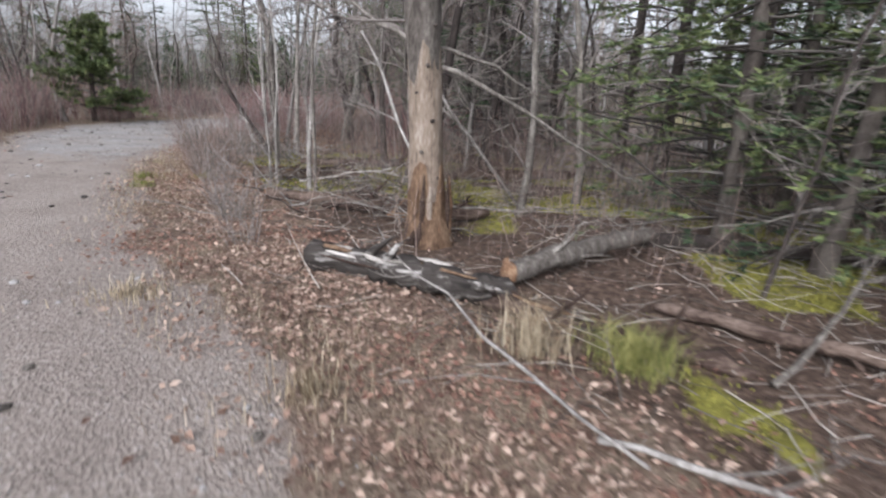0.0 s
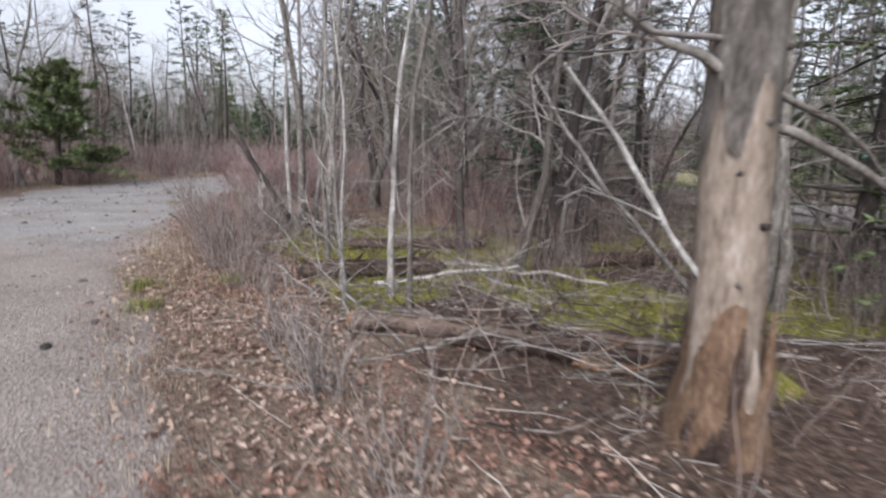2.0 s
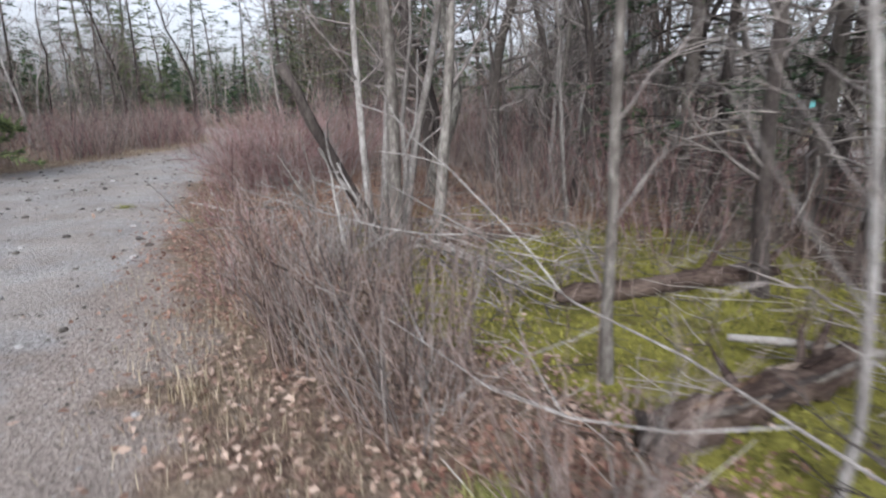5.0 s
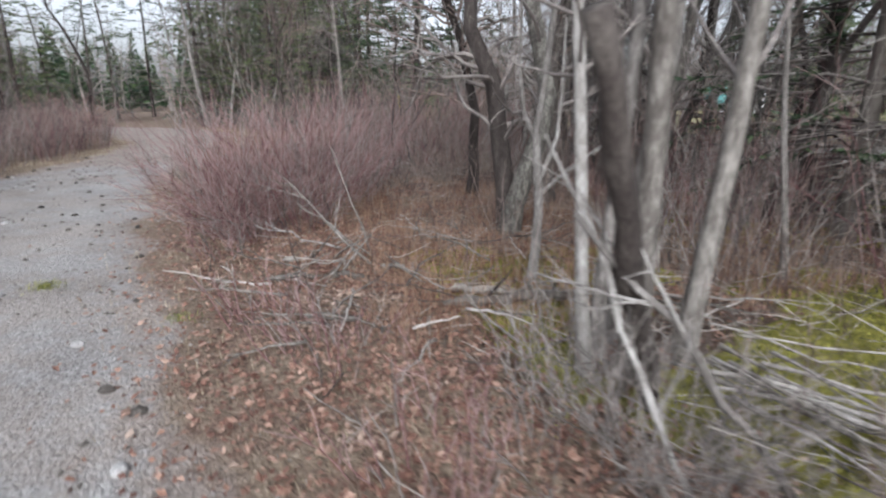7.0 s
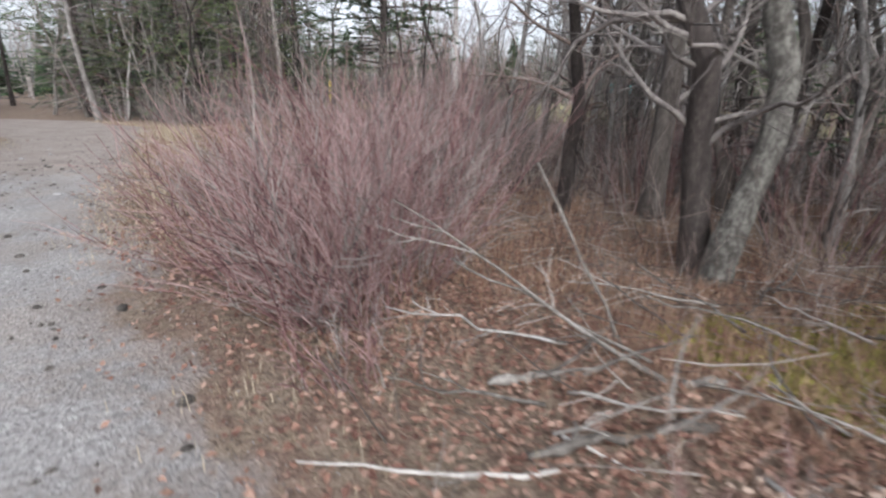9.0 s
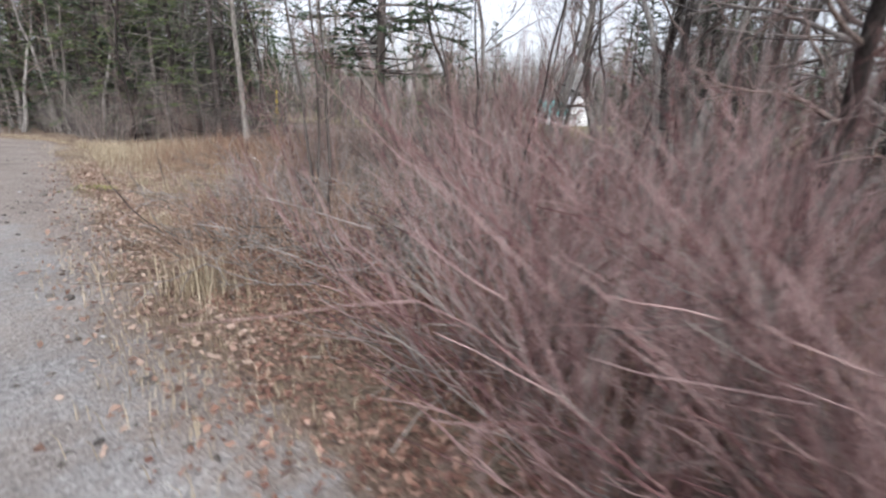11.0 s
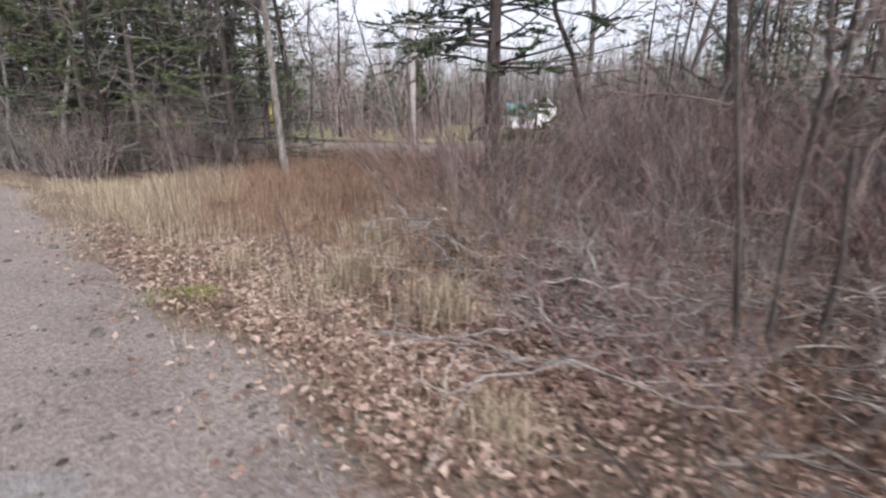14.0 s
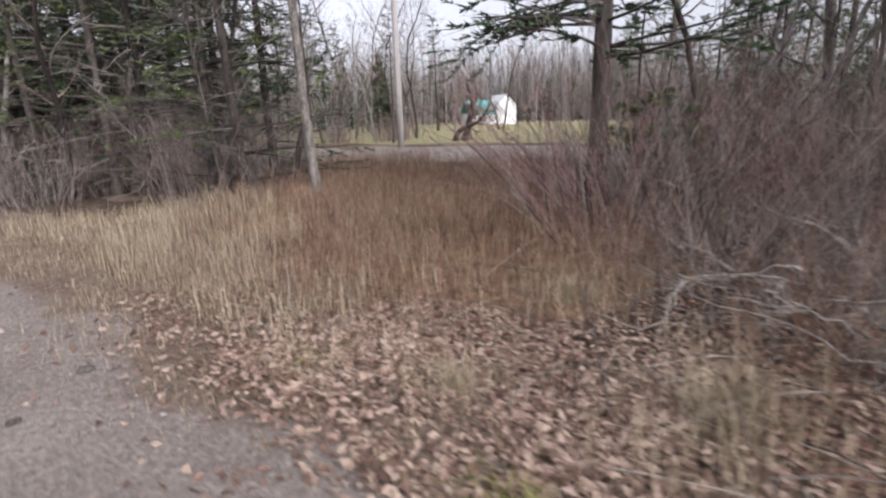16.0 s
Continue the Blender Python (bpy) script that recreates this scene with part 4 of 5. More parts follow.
# ---- shrubs ----
for x, y, h, w, s in ((-4.25, 8.8, 1.05, 0.7, 90), (-4.65, 9.5, 1.1, 0.8, 110), (-5.0, 10.1, 0.7, 0.6, 40), (-3.7, 7.9, 0.8, 0.5, 45)):
    shrub("twiggy_shrub", "leafless grey-brown twiggy shrub at the trail edge", (x, y, gz(x, y)), h, w, s, TWIG_BROWN, group="twiggy shrubs along the trail", split=40)
for x, y, h, w, s in ((-2.45, 5.5, 0.85, 0.25, 26), (-1.95, 4.6, 0.7, 0.25, 16), (-2.9, 6.3, 0.7, 0.3, 18)):
    shrub("twiggy_shrub", "small sparse leafless shrub in the leaf litter", (x, y, gz(x, y)), h, w, s, TWIG_GREY, group="sparse shrubs in the litter", split=30)
for x, y, h, w, s, lx in ((-6.13, 15.55, 1.5, 0.6, 120, -0.2), (-5.45, 15.95, 1.65, 1.0, 120, -0.05), (-5.8, 16.8, 1.7, 1.1, 120, -0.12), (-6.05, 17.4, 1.4, 0.8, 90, -0.12), (-4.9, 17.0, 1.7, 1.2, 130, 0.05),
                          (-6.3, 14.75, 0.5, 0.5, 26, -0.25), (-4.7, 18.3, 1.5, 1.0, 80, -0.05), (-5.95, 15.45, 1.15, 0.45, 50, -0.5),
                          (-6.3, 16.4, 1.0, 0.5, 60, -0.3)):
    shrub("red_shrub", "leafless shrub of dense red-brown shoots", (x, y, gz(x, y)), h, w, s, TWIG_RED, lean=(lx, 0.02), group="red shrubs along the trail", twigs=6, r=0.0048, split=110, open_=0.85)
for x, y, h, w, s, lx in ((-6.45, 20.3, 0.75, 0.5, 46, -0.6), (-6.1, 20.8, 0.8, 0.7, 44, -0.4), (-5.5, 19.9, 0.8, 1.0, 80, -0.1), (-6.2, 19.4, 0.55, 0.7, 40, -0.4)):
    shrub("red_shrub", "low leafless shrub of brown shoots leaning over the verge", (x, y, gz(x, y)), h, w, s, TWIG_RUST, lean=(lx, 0.05), group="low shrubs of the verge", twigs=4, r=0.0045, split=40, open_=0.7)
for x, y, h, w, s in ((-5.6, 12.3, 0.5, 0.7, 30), (-5.9, 13.0, 0.5, 0.6, 30), (-5.3, 11.3, 0.55, 0.7, 30), (-5.5, 10.6, 0.45, 0.5, 20)):
    shrub("red_shrub", "low sparse red-brown shoots in russet leaf litter", (x, y, gz(x, y)), h, w, s, TWIG_RED, lean=(-0.15, 0.0), group="low red shoots of the verge", split=30)
for k, (x, y, h) in enumerate(((-5.5, 22.3, 0.8), (-4.9, 22.9, 0.95), (-5.2, 21.6, 0.9), (-5.9, 21.5, 0.7), (-4.4, 23.6, 1.0), (-3.8, 24.2, 1.1), (-4.3, 22.3, 1.0), (-5.0, 23.7, 0.6), (-3.4, 23.4, 1.2))):
    shrub("brown_shrub", "leafless shrub of thin purple-brown upright shoots", (x, y, gz(x, y)), h * 0.9, 0.7, 38, (TWIG_RED, TWIG_RUST, TWIG_BROWN)[k % 3], lean=(-0.12, 0.0), group="brown shoots of the verge", twigs=4, r=0.0045, split=36, open_=0.7)
for x, y, h in ((-5.55, 18.9, 0.5), (-5.7, 19.5, 0.45), (-5.1, 19.4, 0.6)):
    shrub("tangled_shrub", "low pale grey tangle of dead twigs", (x, y, gz(x, y)), h, 0.9, 40, TWIG_GREY, open_=2.2, group="tangled thicket", twigs=5, r=0.0045, split=30)
# tangled grey-brown thicket
spots = [(-5.2, 21.1), (-4.7, 20.2), (-4.3, 21.6), (-3.8, 20.6), (-4.9, 22.3), (-4.0, 22.7), (-3.3, 21.9), (-3.1, 23.1), (-2.4, 22.2), (-4.6, 23.3), (-3.9, 24.0), (-2.9, 24.4), (-2.0, 23.4), (-1.5, 24.7), (-2.0, 25.3),
         (-5.3, 19.0), (-4.6, 18.6), (-3.9, 19.4), (-3.2, 18.6), (-2.9, 25.6), (-1.6, 25.9), (2.2, 24.4), (2.6, 26.0), (-0.7, 24.0), (-0.4, 25.4), (0.6, 24.6), (-1.1, 22.8), (0.0, 22.6), (1.4, 25.6), (1.0, 23.2), (-2.6, 20.4), (-1.6, 21.2), (-2.2, 18.9)]
for k, (x, y) in enumerate(spots):
    far = x > -3.0 and math.hypot(x + 5.5, y - 22) > 3.0
    shrub("tangled_shrub", "leafless tangled shrub of grey and brown shoots", (x, y, gz(x, y)), (1.9 if far else 0.62) * rng.uniform(0.7, 1.3), 1.2, 75 if far else 48, (TWIG_RED, TWIG_RED, TWIG_BROWN)[k % 3] if far else (TWIG_GREY, TWIG_BROWN)[k % 2], lean=(rng.uniform(-0.3, 0.3), rng.uniform(-0.3, 0.3)), open_=0.9 if far else 2.0, group="tangled thicket", twigs=5, split=14 if far else 40)
for k in range(95):
    x, y = rng.uniform(-6.2, -2.2), rng.uniform(18.6, 24.2)
    if x < -5.2 and y > 22.2:
        continue
    a, L = rng.normal(2.5, 0.5), rng.uniform(0.6, 1.6)
    pole_stick("fallen_branch", "bleached dead branch in the thicket", (x, y, rng.uniform(0.05, 0.3)), (x + L * math.cos(a), y + L * math.sin(a), rng.uniform(0.05, 0.6)), 0.0065, 0.003, (TWIG_DEAD, BARK_GREY, BARK_PALE)[k % 3], forks=3, bend=0.12)
for x, y, h, lean in ((-5.15, 21.2, 4.5, (0, 0)), (-5.0, 21.35, 5, (0.05, 0)), (-5.05, 21.0, 4, (-0.04, 0)), (-2.7, 21.3, 5.5, (0, 0)), (-2.5, 21.1, 5, (0.05, 0)), (-3.2, 19.7, 5, (0, 0))):
    bare_tree("sapling", "slim leafless sapling in the thicket", (x, y, gz(x, y)), h, 0.02, BARK_DARK, TWIG_BROWN, lean, wander=0.1, limbs=14, low=0.2, group="saplings of the thicket")
pole_stick("bent_twig", "thin dark bent shoot rising from the verge", (-6.6, 20.8, 0.0), (-7.17, 21.35, 0.62), 0.010, 0.004, BARK_DARK, bend=0.05, category="twig")
pole_stick("bent_twig", "thin dark upright shoot in the dead grass", (-6.0, 24.45, 0.0), (-6.07, 24.57, 0.56), 0.009, 0.004, BARK_DARK, bend=0.02, category="twig")

# ---- the field's spruce, leaning trunk, pole, road side ----
conifer("spruce_tree", "tall spruce with sparse dead lower limbs by the field", (-0.75, 26.45, gz(-0.75, 26.45)), 9, 0.15, BARK_DARK, NEEDLE, low=0.26, green=0.28, reach=0.34, whorls=22, per=6, needle=0.11, dense=40, m=8, droop=-0.015)
conifer("young_spruce", "low young spruce with drooping green branches under a tall one", (-0.3, 25.85, gz(-0.3, 25.85)), 1.7, 0.035, BARK_DARK, NEEDLE_PINE, low=0.15, green=0.05, reach=0.8, whorls=8, per=5, needle=0.09, dense=30, droop=-0.05)
conifer("young_spruce", "low young spruce with drooping green branches under a tall one", (-0.85, 25.9, gz(-0.85, 25.9)), 1.1, 0.03, BARK_DARK, NEEDLE_PINE, low=0.15, green=0.05, reach=0.7, whorls=6, per=5, needle=0.09, dense=30, droop=-0.05)
bare_tree("leaning_tree", "pale slender leaning trunk at the thicket edge", (-2.4, 30.7, gz(-2.4, 30.7)), 9, 0.09, BARK_GREY, TWIG_GREY, (-0.11, 0.05), limbs=14, low=0.35, wander=0.03)
bare_tree("leaning_tree", "pale leaning trunk beside the trail", (-5.6, 40.2, gz(-5.6, 40.2)), 11, 0.17, BARK_PALE, TWIG_GREY, (-0.1, 0.0), limbs=14, low=0.4, wander=0.03)
bare_tree("leaning_tree", "pale leaning trunk in the bend of the trail", (-8.2, 38.6, 0), 10, 0.12, BARK_PALE, TWIG_GREY, (-0.1, 0.0), limbs=14, low=0.4, wander=0.03)
pole = thing("utility_pole", "tall weathered grey wooden utility pole", "pole", (10.2, 39.8, gz(10.2, 39.8)))
part("shaft", tubes(Bag(), np.array([[(0, 0, -0.3), (0.01, 0, 3), (0.0, 0.01, 6), (0, 0, 10)]]), np.array([[0.16, 0.15, 0.14, 0.12]]), 14, caps=True), POLE_WOOD, pole)
part("crossarm", tubes(Bag(), np.array([[(-1.1, 0.2, 9.4), (0, 0, 9.4), (1.1, -0.2, 9.4)]]), np.array([[0.06, 0.06, 0.06]]), 4, caps=True), POLE_WOOD, pole)
marker = thing("marker_post", "thin bright yellow plastic marker sleeve", "post", (2.2, 39.6, gz(2.2, 39.6)))
part("sleeve", tubes(Bag(), np.array([[(0, 0, 0.0), (0.02, 0, 0.5)], [(0.03, 0, 0.8), (0.05, 0, 1.9)]]), np.full((2, 2), 0.05), 10, caps=True), YELLOW, marker)
part("post", tubes(Bag(), np.array([[(0, 0, -0.2), (0.04, 0, 1.95)]]), np.full((1, 2), 0.03), 8, caps=True), POLE_WOOD, marker)
apple = bare_tree("apple_tree", "old leaning apple tree with a spreading bare crown", (15.5, 39.8, 0), 3.6, 0.24, BARK_DARK, TWIG_BROWN, (0.45, -0.2), limbs=34, twigs=7, low=0.35, wander=0.16, spread=0.5)
bare_tree("apple_tree", "second dark stem of the old apple tree", (15.1, 40.1, 0), 3.4, 0.16, BARK_DARK, TWIG_BROWN, (0.2, 0.1), limbs=20, twigs=6, low=0.35, wander=0.16, spread=0.5)


def barn():
    b = thing("barn", "small white barn with a teal metal roof beyond the field", "building", (56, 62.5, 0.0))
    b.matrix_basis = pose(56, 62.5, 0, 0, 0, -35)

    def box(x0, x1, y0, y1, z0, z1):
        v = [(x, y, z) for x in (x0, x1) for y in (y0, y1) for z in (z0, z1)]
        return Bag().add(v, [(0, 1, 3, 2), (4, 6, 7, 5), (0, 4, 5, 1), (2, 3, 7, 6), (0, 2, 6, 4), (1, 5, 7, 3)])

    part("wall", box(-3.6, 0, -2, 2, -0.3, 1.6), WHITE_PAINT, b, smooth=False)
    roof = Bag().add([(-3.9, -2.4, 1.5), (0.0, -2.4, 1.5), (0.0, 0, 3.4), (-3.9, 0, 3.4), (-3.9, 2.4, 1.5), (0.0, 2.4, 1.5), (-3.9, -2.4, 1.4), (0, -2.4, 1.4), (-3.9, 2.4, 1.4), (0, 2.4, 1.4)],
                     [(0, 1, 2, 3), (3, 2, 5, 4), (6, 7, 1, 0), (4, 5, 9, 8)])
    part("roof", roof, TEAL_METAL, b, "teal ribbed metal roof", smooth=False)
    part("gable_house", box(0.05, 3.0, -2.2, 2.2, -0.3, 2.6), WHITE_PAINT, b, smooth=False)
    gable = Bag().add([(0.05, -2.2, 2.6), (3.0, -2.2, 2.6), (1.5, -2.2, 4.0), (0.05, 2.2, 2.6), (3.0, 2.2, 2.6), (1.5, 2.2, 4.0)], [(0, 1, 2), (3, 5, 4)])
    gable.add([(0.0, -2.3, 2.55), (1.5, -2.3, 4.1), (1.5, 2.3, 4.1), (0.0, 2.3, 2.55), (3.05, -2.3, 2.55), (3.05, 2.3, 2.55)], [(0, 1, 2, 3), (1, 4, 5, 2)])
    part("gable", gable, WHITE_PAINT, b, smooth=False)
    part("window", box(-2.6, -1.6, -2.06, -2.0, 0.4, 1.2), DARK_GLASS, b, smooth=False)


barn()

# ---- trees at the trail's far side ----
conifer("pine_tree", "bushy young pine at the trail edge", (-12.1, 17.0, 0), 3.3, 0.09, BARK_DARK, NEEDLE_PINE, low=0.2, green=0.1, reach=0.52, whorls=12, per=6, needle=0.15, dense=40, flat=0.9, droop=0.03)
bare_tree("bare_tree", "pale crooked leafless tree beside the pine", (-12.6, 16.4, 0), 5.5, 0.09, BARK_PALE, TWIG_GREY, (-0.12, 0), limbs=20, low=0.25, wander=0.12, spread=0.4)
for k in range(46):
    u = k / 45
    y = 9 + 27 * u
    x = np.interp(y, [8, 11.6, 15, 18, 22, 26, 29, 34, 37], [-8.2, -10.4, -11.5, -11.4, -10.4, -9.8, -10, -11.8, -15]) - rng.uniform(0.5, 2.2)
    shrub("red_shrub", "leafless red-brown shrub lining the trail", (x, y, gz(x, y)), rng.uniform(0.9, 1.7), 1.2, 60, (TWIG_RED, TWIG_BROWN)[k % 3 == 0], group="shrubs lining the far verge")
for k in range(16):
    x, y = -6.0 + rng.uniform(-0.3, 4.0), 37.0 + rng.uniform(-1, 3)
    y = y - (x + 6) * 1.35
    shrub("grey_shrub", "leafless grey shrub at the thicket edge", (x, y, gz(x, y)), rng.uniform(1.4, 2.4), 1.2, 50, (TWIG_GREY, TWIG_BROWN)[k % 2], group="shrubs of the far thicket")
conifer("spruce_tree", "dark spruce with dead grey lower limbs", (-2.2, 34.2, 0), 9, 0.12, BARK_DARK, NEEDLE, low=0.06, green=0.3, reach=0.28, whorls=24, per=6, dense=22, needle=0.08, m=5, group="spruces of the far thicket")


# ---- the wood around, from a few grown trees ----
def keep_off(x, y, gap=1.2):
    """True where a wood tree may stand."""
    xa, ya = np.array([x]), np.array([y])
    if trail(xa, ya)[0] > -gap or road(xa, ya)[0] > -1.0:
        return False
    if rusty(xa, ya)[0] > 0.02 or inside([(-7, 23.5), (-7, 27), (3, 37), (30, 52), (30, 30), (4, 27), (-2.5, 23.8)], xa, ya)[0] > 0:
        return False
    if inside([(-18, 38), (-9, 38), (-10, 75), (-26, 75)], xa, ya)[0] > 0 and rng.random() < 0.85:
        return False
    if inside([(-8, 11.5), (-8, 25), (-2.2, 25), (-1.5, 17.5), (-2.5, 12.2)], xa, ya)[0] > 0:
        return False
    return inside([(2, -3), (-5, 6.2), (-6.5, 12), (-2, 12), (2.2, 8.5), (3.5, 4)], xa, ya)[0] < 0


models = []
for k in range(6):
    models.append(bare_tree("bare_tree", "slender leafless grey tree of the wood", (-30 - 3 * k, 22, 0), rng.uniform(6.5, 10), rng.uniform(0.045, 0.09), (BARK_GREY, BARK_DARK, BARK_PALE)[k % 3], (TWIG_GREY, TWIG_BROWN)[k % 2], (rng.uniform(-0.14, 0.14), rng.uniform(-0.14, 0.14)), limbs=24, twigs=6, sprays=3, low=0.06, split=False, wander=0.14, group="trees of the wood"))
evergreens = []
for k in range(4):
    evergreens.append(conifer("spruce_tree", "spruce with dead grey lower branches", (-30 - 3 * k, 27, 0), rng.uniform(8, 11), 0.11, BARK_DARK, (NEEDLE, NEEDLE_PINE)[k % 2], low=0.05, green=(0.22, 0.36, 0.04, 0.10)[k], reach=0.24, whorls=20, per=5, dense=24, needle=0.11, m=5, twig=(TWIG_GREY, TWIG_GREY, TWIG_DARK, TWIG_DARK)[k], group="evergreens of the wood"))
dead_spruces = [conifer("dead_spruce", "half-dead spruce full of fine dry horizontal branches", (-30 - 3 * k, 37, 0), (8.5, 7.0)[k], 0.10, BARK_DARK, NEEDLE, low=0.03, green=(0.8, 0.62)[k], reach=0.19, whorls=30, per=5, dense=10, needle=0.08, m=7, twig=TWIG_GREY, group="half-dead spruces of the wood") for k in range(2)]
bushes = [shrub("grey_shrub", "leafless undergrowth shrub of the wood", (-30 - 3 * k, 32, 0), rng.uniform(1.2, 2.2), 1.3, 45, (TWIG_GREY, TWIG_BROWN, TWIG_RED)[k], group="undergrowth of the wood") for k in range(3)]


def plant(models_, x, y, lo=0.8, hi=1.25):
    s = rng.uniform(lo, hi)
    ob = copy_thing(models_[int(rng.integers(len(models_)))], pose(x, y, gz(x, y), 0, 0, rng.uniform(0, 360)))
    ob.scale = (s, s, s)


def scatter(models_, count, x0, x1, y0, y1, gap, lo=0.8, hi=1.25):
    done = tries = 0
    while done < count and tries < count * 20:
        tries += 1
        x, y = rng.uniform(x0, x1), rng.uniform(y0, y1)
        if keep_off(x, y, gap):
            plant(models_, x, y, lo, hi)
            done += 1


# wood beside the trail
scatter(models, 18, -4.5, 1.5, 4, 20, 2.8, 0.7, 1.1)
scatter(models, 16, 1.5, 12, 6, 20, 2.6, 0.4, 0.7)
scatter(bushes, 22, -3, 12, 6, 20, 3)
for k in range(26):
    x, y = rng.uniform(-2.6, 3.2), rng.uniform(7.2, 12.4)
    if y < 9 or x > -0.8:
        plant(bushes[:2], x, y, 0.3, 0.55)
for x, y in ((3.1, 5.6), (4.2, 6.4), (4.6, 4.4), (5.6, 5.6), (4.0, 7.4), (6, 7), (3.6, 4.7), (4.4, 3.4)):
    plant(evergreens[2:4], x, y, 0.8, 1.0)
for x, y in ((3.4, 8.4), (4.6, 9.4), (1.3, 12.0), (0.3, 13.2)):
    plant(evergreens, x, y, 0.75, 1.05)
for x, y in ((0.4, 12.6), (2.4, 12.6), (1.2, 14.4), (3.4, 10.6), (0.9, 17.0)):
    plant(dead_spruces, x, y, 0.8, 1.15)
for x, y in ((3.6, 21.0), (2.6, 20.4), (4.4, 22.2), (3.2, 22.0), (1.8, 19.8)):
    plant(dead_spruces, x, y, 0.5, 0.8)
    plant(bushes, x + 0.5, y + 0.3, 0.9, 1.3)
for x, y in ((0.5, 24.3), (1.5, 25.0), (2.3, 25.5), (0.9, 24.8), (3.0, 26.0), (1.9, 24.6)):
    plant(bushes[1:], x, y, 1.0, 1.3)
# over the trail
scatter(models, 95, -26, -10, 6, 40, 2.2, 0.55, 0.95)
scatter(evergreens, 6, -26, -13, 24, 48, 3.5, 0.8, 1.1)
scatter(bushes, 40, -20, -10, 8, 40, 1.6)
# ahead, past the bend and the far thicket
scatter(models, 55, -22, 4, 36, 58, 2.0)
scatter(evergreens, 34, -22, 3, 38, 60, 2.0, 0.9, 1.4)
scatter(bushes, 30, -10, 3, 33, 46, 1.6)
for x, y in ((-4.6, 36.6), (-3.7, 35.6), (-1.2, 33.6), (-5.4, 39), (-3, 37.5), (-1, 36), (0.3, 38), (-4, 40), (-3.3, 34.6), (-2.6, 32.6), (-4.9, 37.6), (-1.9, 35), (-6.0, 41)):
    plant(evergreens, x, y, 0.8, 1.1)
for x, y in ((-4.5, 35.4), (-3.6, 34.2), (-3.0, 32.8), (-5.2, 37.2), (-2.6, 33.4), (-1.6, 32.4)):
    plant(models, x, y, 0.6, 0.9)
for x, y in ((15, 23.5), (17, 25.5), (19, 27), (20, 25), (22, 28.5), (24, 30), (17, 29.8), (19, 31.5), (21.5, 33)):
    plant(evergreens, x, y, 0.6, 0.9)
    plant(bushes, x + 1, y - 0.5)
# beyond the thicket and the road
scatter(models, 26, 0, 12, 14, 27, 2.0)
scatter(bushes, 26, -1, 8, 16, 27, 2.0)
scatter(models, 45, 14, 45, -5, 30, 2.0)
scatter(evergreens, 16, 14, 45, -5, 28, 2.0)
scatter(bushes, 14, 11, 20, 40, 48, 2.0)
scatter(models, 40, 6, 34, 47, 70, 2.0, 0.9, 1.4)
scatter(evergreens, 8, 6, 34, 50, 70, 2.0, 0.9, 1.3)
scatter(models, 14, 9, 20, 42, 56, 2.0, 0.9, 1.3)


def far_woods():
    """The woods on every side, past the near trees."""
    n = 3000
    a = rng.uniform(0, 2 * np.pi, n)
    r = rng.uniform(50, 110, n)
    x, y = -6 + np.cos(a) * r, 22 + np.sin(a) * r
    share = np.arange(n) < 1000
    a[share], r[share] = rng.uniform(0.15, 1.1, 1000), rng.uniform(84, 115, 1000)
    x, y = -6 + np.cos(a) * r, 22 + np.sin(a) * r
    ok = (trail(x, y) < -2) & (road(x, y) < -2) & ~((a > 0.22) & (a < 0.80) & (r < 84))
    x, y = x[ok], y[ok]
    n = len(x)
    h = rng.uniform(5, 9, n) * np.where(((a[ok] < 0.22) | (a[ok] > 5.6)), 0.6, np.where(a[ok] < 0.8, 1.6, 1.0))
    bag = Bag()
    base = np.stack([x, y, np.full(n, -0.3)], 1)
    t = grow(base, np.tile([0, 0, 1.0], (n, 1)), h, 5, 0.06, 0.05)
    tubes(bag, t, taper(np.full(n, 0.11), 0.03, 5), 4)
    k = 14
    w = np.repeat(np.arange(n), k)
    p, d = along(t, w, rng.uniform(0.08, 1, n * k))
    tubes(bag, grow(p, fan(d, rng.uniform(0.4, 1.2, n * k)), rng.uniform(0.8, 2.8, n * k), 3, 0.25, 0.1), taper(np.full(n * k, 0.035), 0.012, 3), 3)
    tagged(part("far_woods", bag, TWIG_GREY), "distant leafless grey woods all around", "woods", kind="stuff")
    n = 420
    a, r = rng.uniform(0, 2 * np.pi, n), rng.uniform(52, 110, n)
    x, y = -6 + np.cos(a) * r, 22 + np.sin(a) * r
    ok = (trail(x, y) < -2) & (road(x, y) < -2) & ~((a > 0.22) & (a < 0.80) & (r < 92))
    x, y = x[ok], y[ok]
    n = len(x)
    h, k = rng.uniform(6, 10, n), 200
    w = np.repeat(np.arange(n), k)
    u = rng.random(n * k) ** 1.3 * 0.92 + 0.06
    az = rng.uniform(0, 2 * np.pi, n * k)
    reach = h[w] * 0.2 * (1.05 - u)
    root = np.stack([x[w], y[w], u * h[w]], 1)
    tip = root + np.stack([np.cos(az) * reach, np.sin(az) * reach, -0.15 * reach], 1)
    live = blades(Bag(), tip, root, np.full(n * k, 0.55))
    tagged(part("far_evergreens", live, NEEDLE, smooth=False), "distant dark evergreens among the grey woods", "woods", kind="stuff")


far_woods()

# ---- litter, grass, moss and gravel ----
def sprinkle(count, x0, x1, y0, y1, chance, seed):
    r = np.random.default_rng(seed)
    x, y = r.uniform(x0, x1, count), r.uniform(y0, y1, count)
    ok = r.random(count) < chance(x, y)
    return x[ok], y[ok]


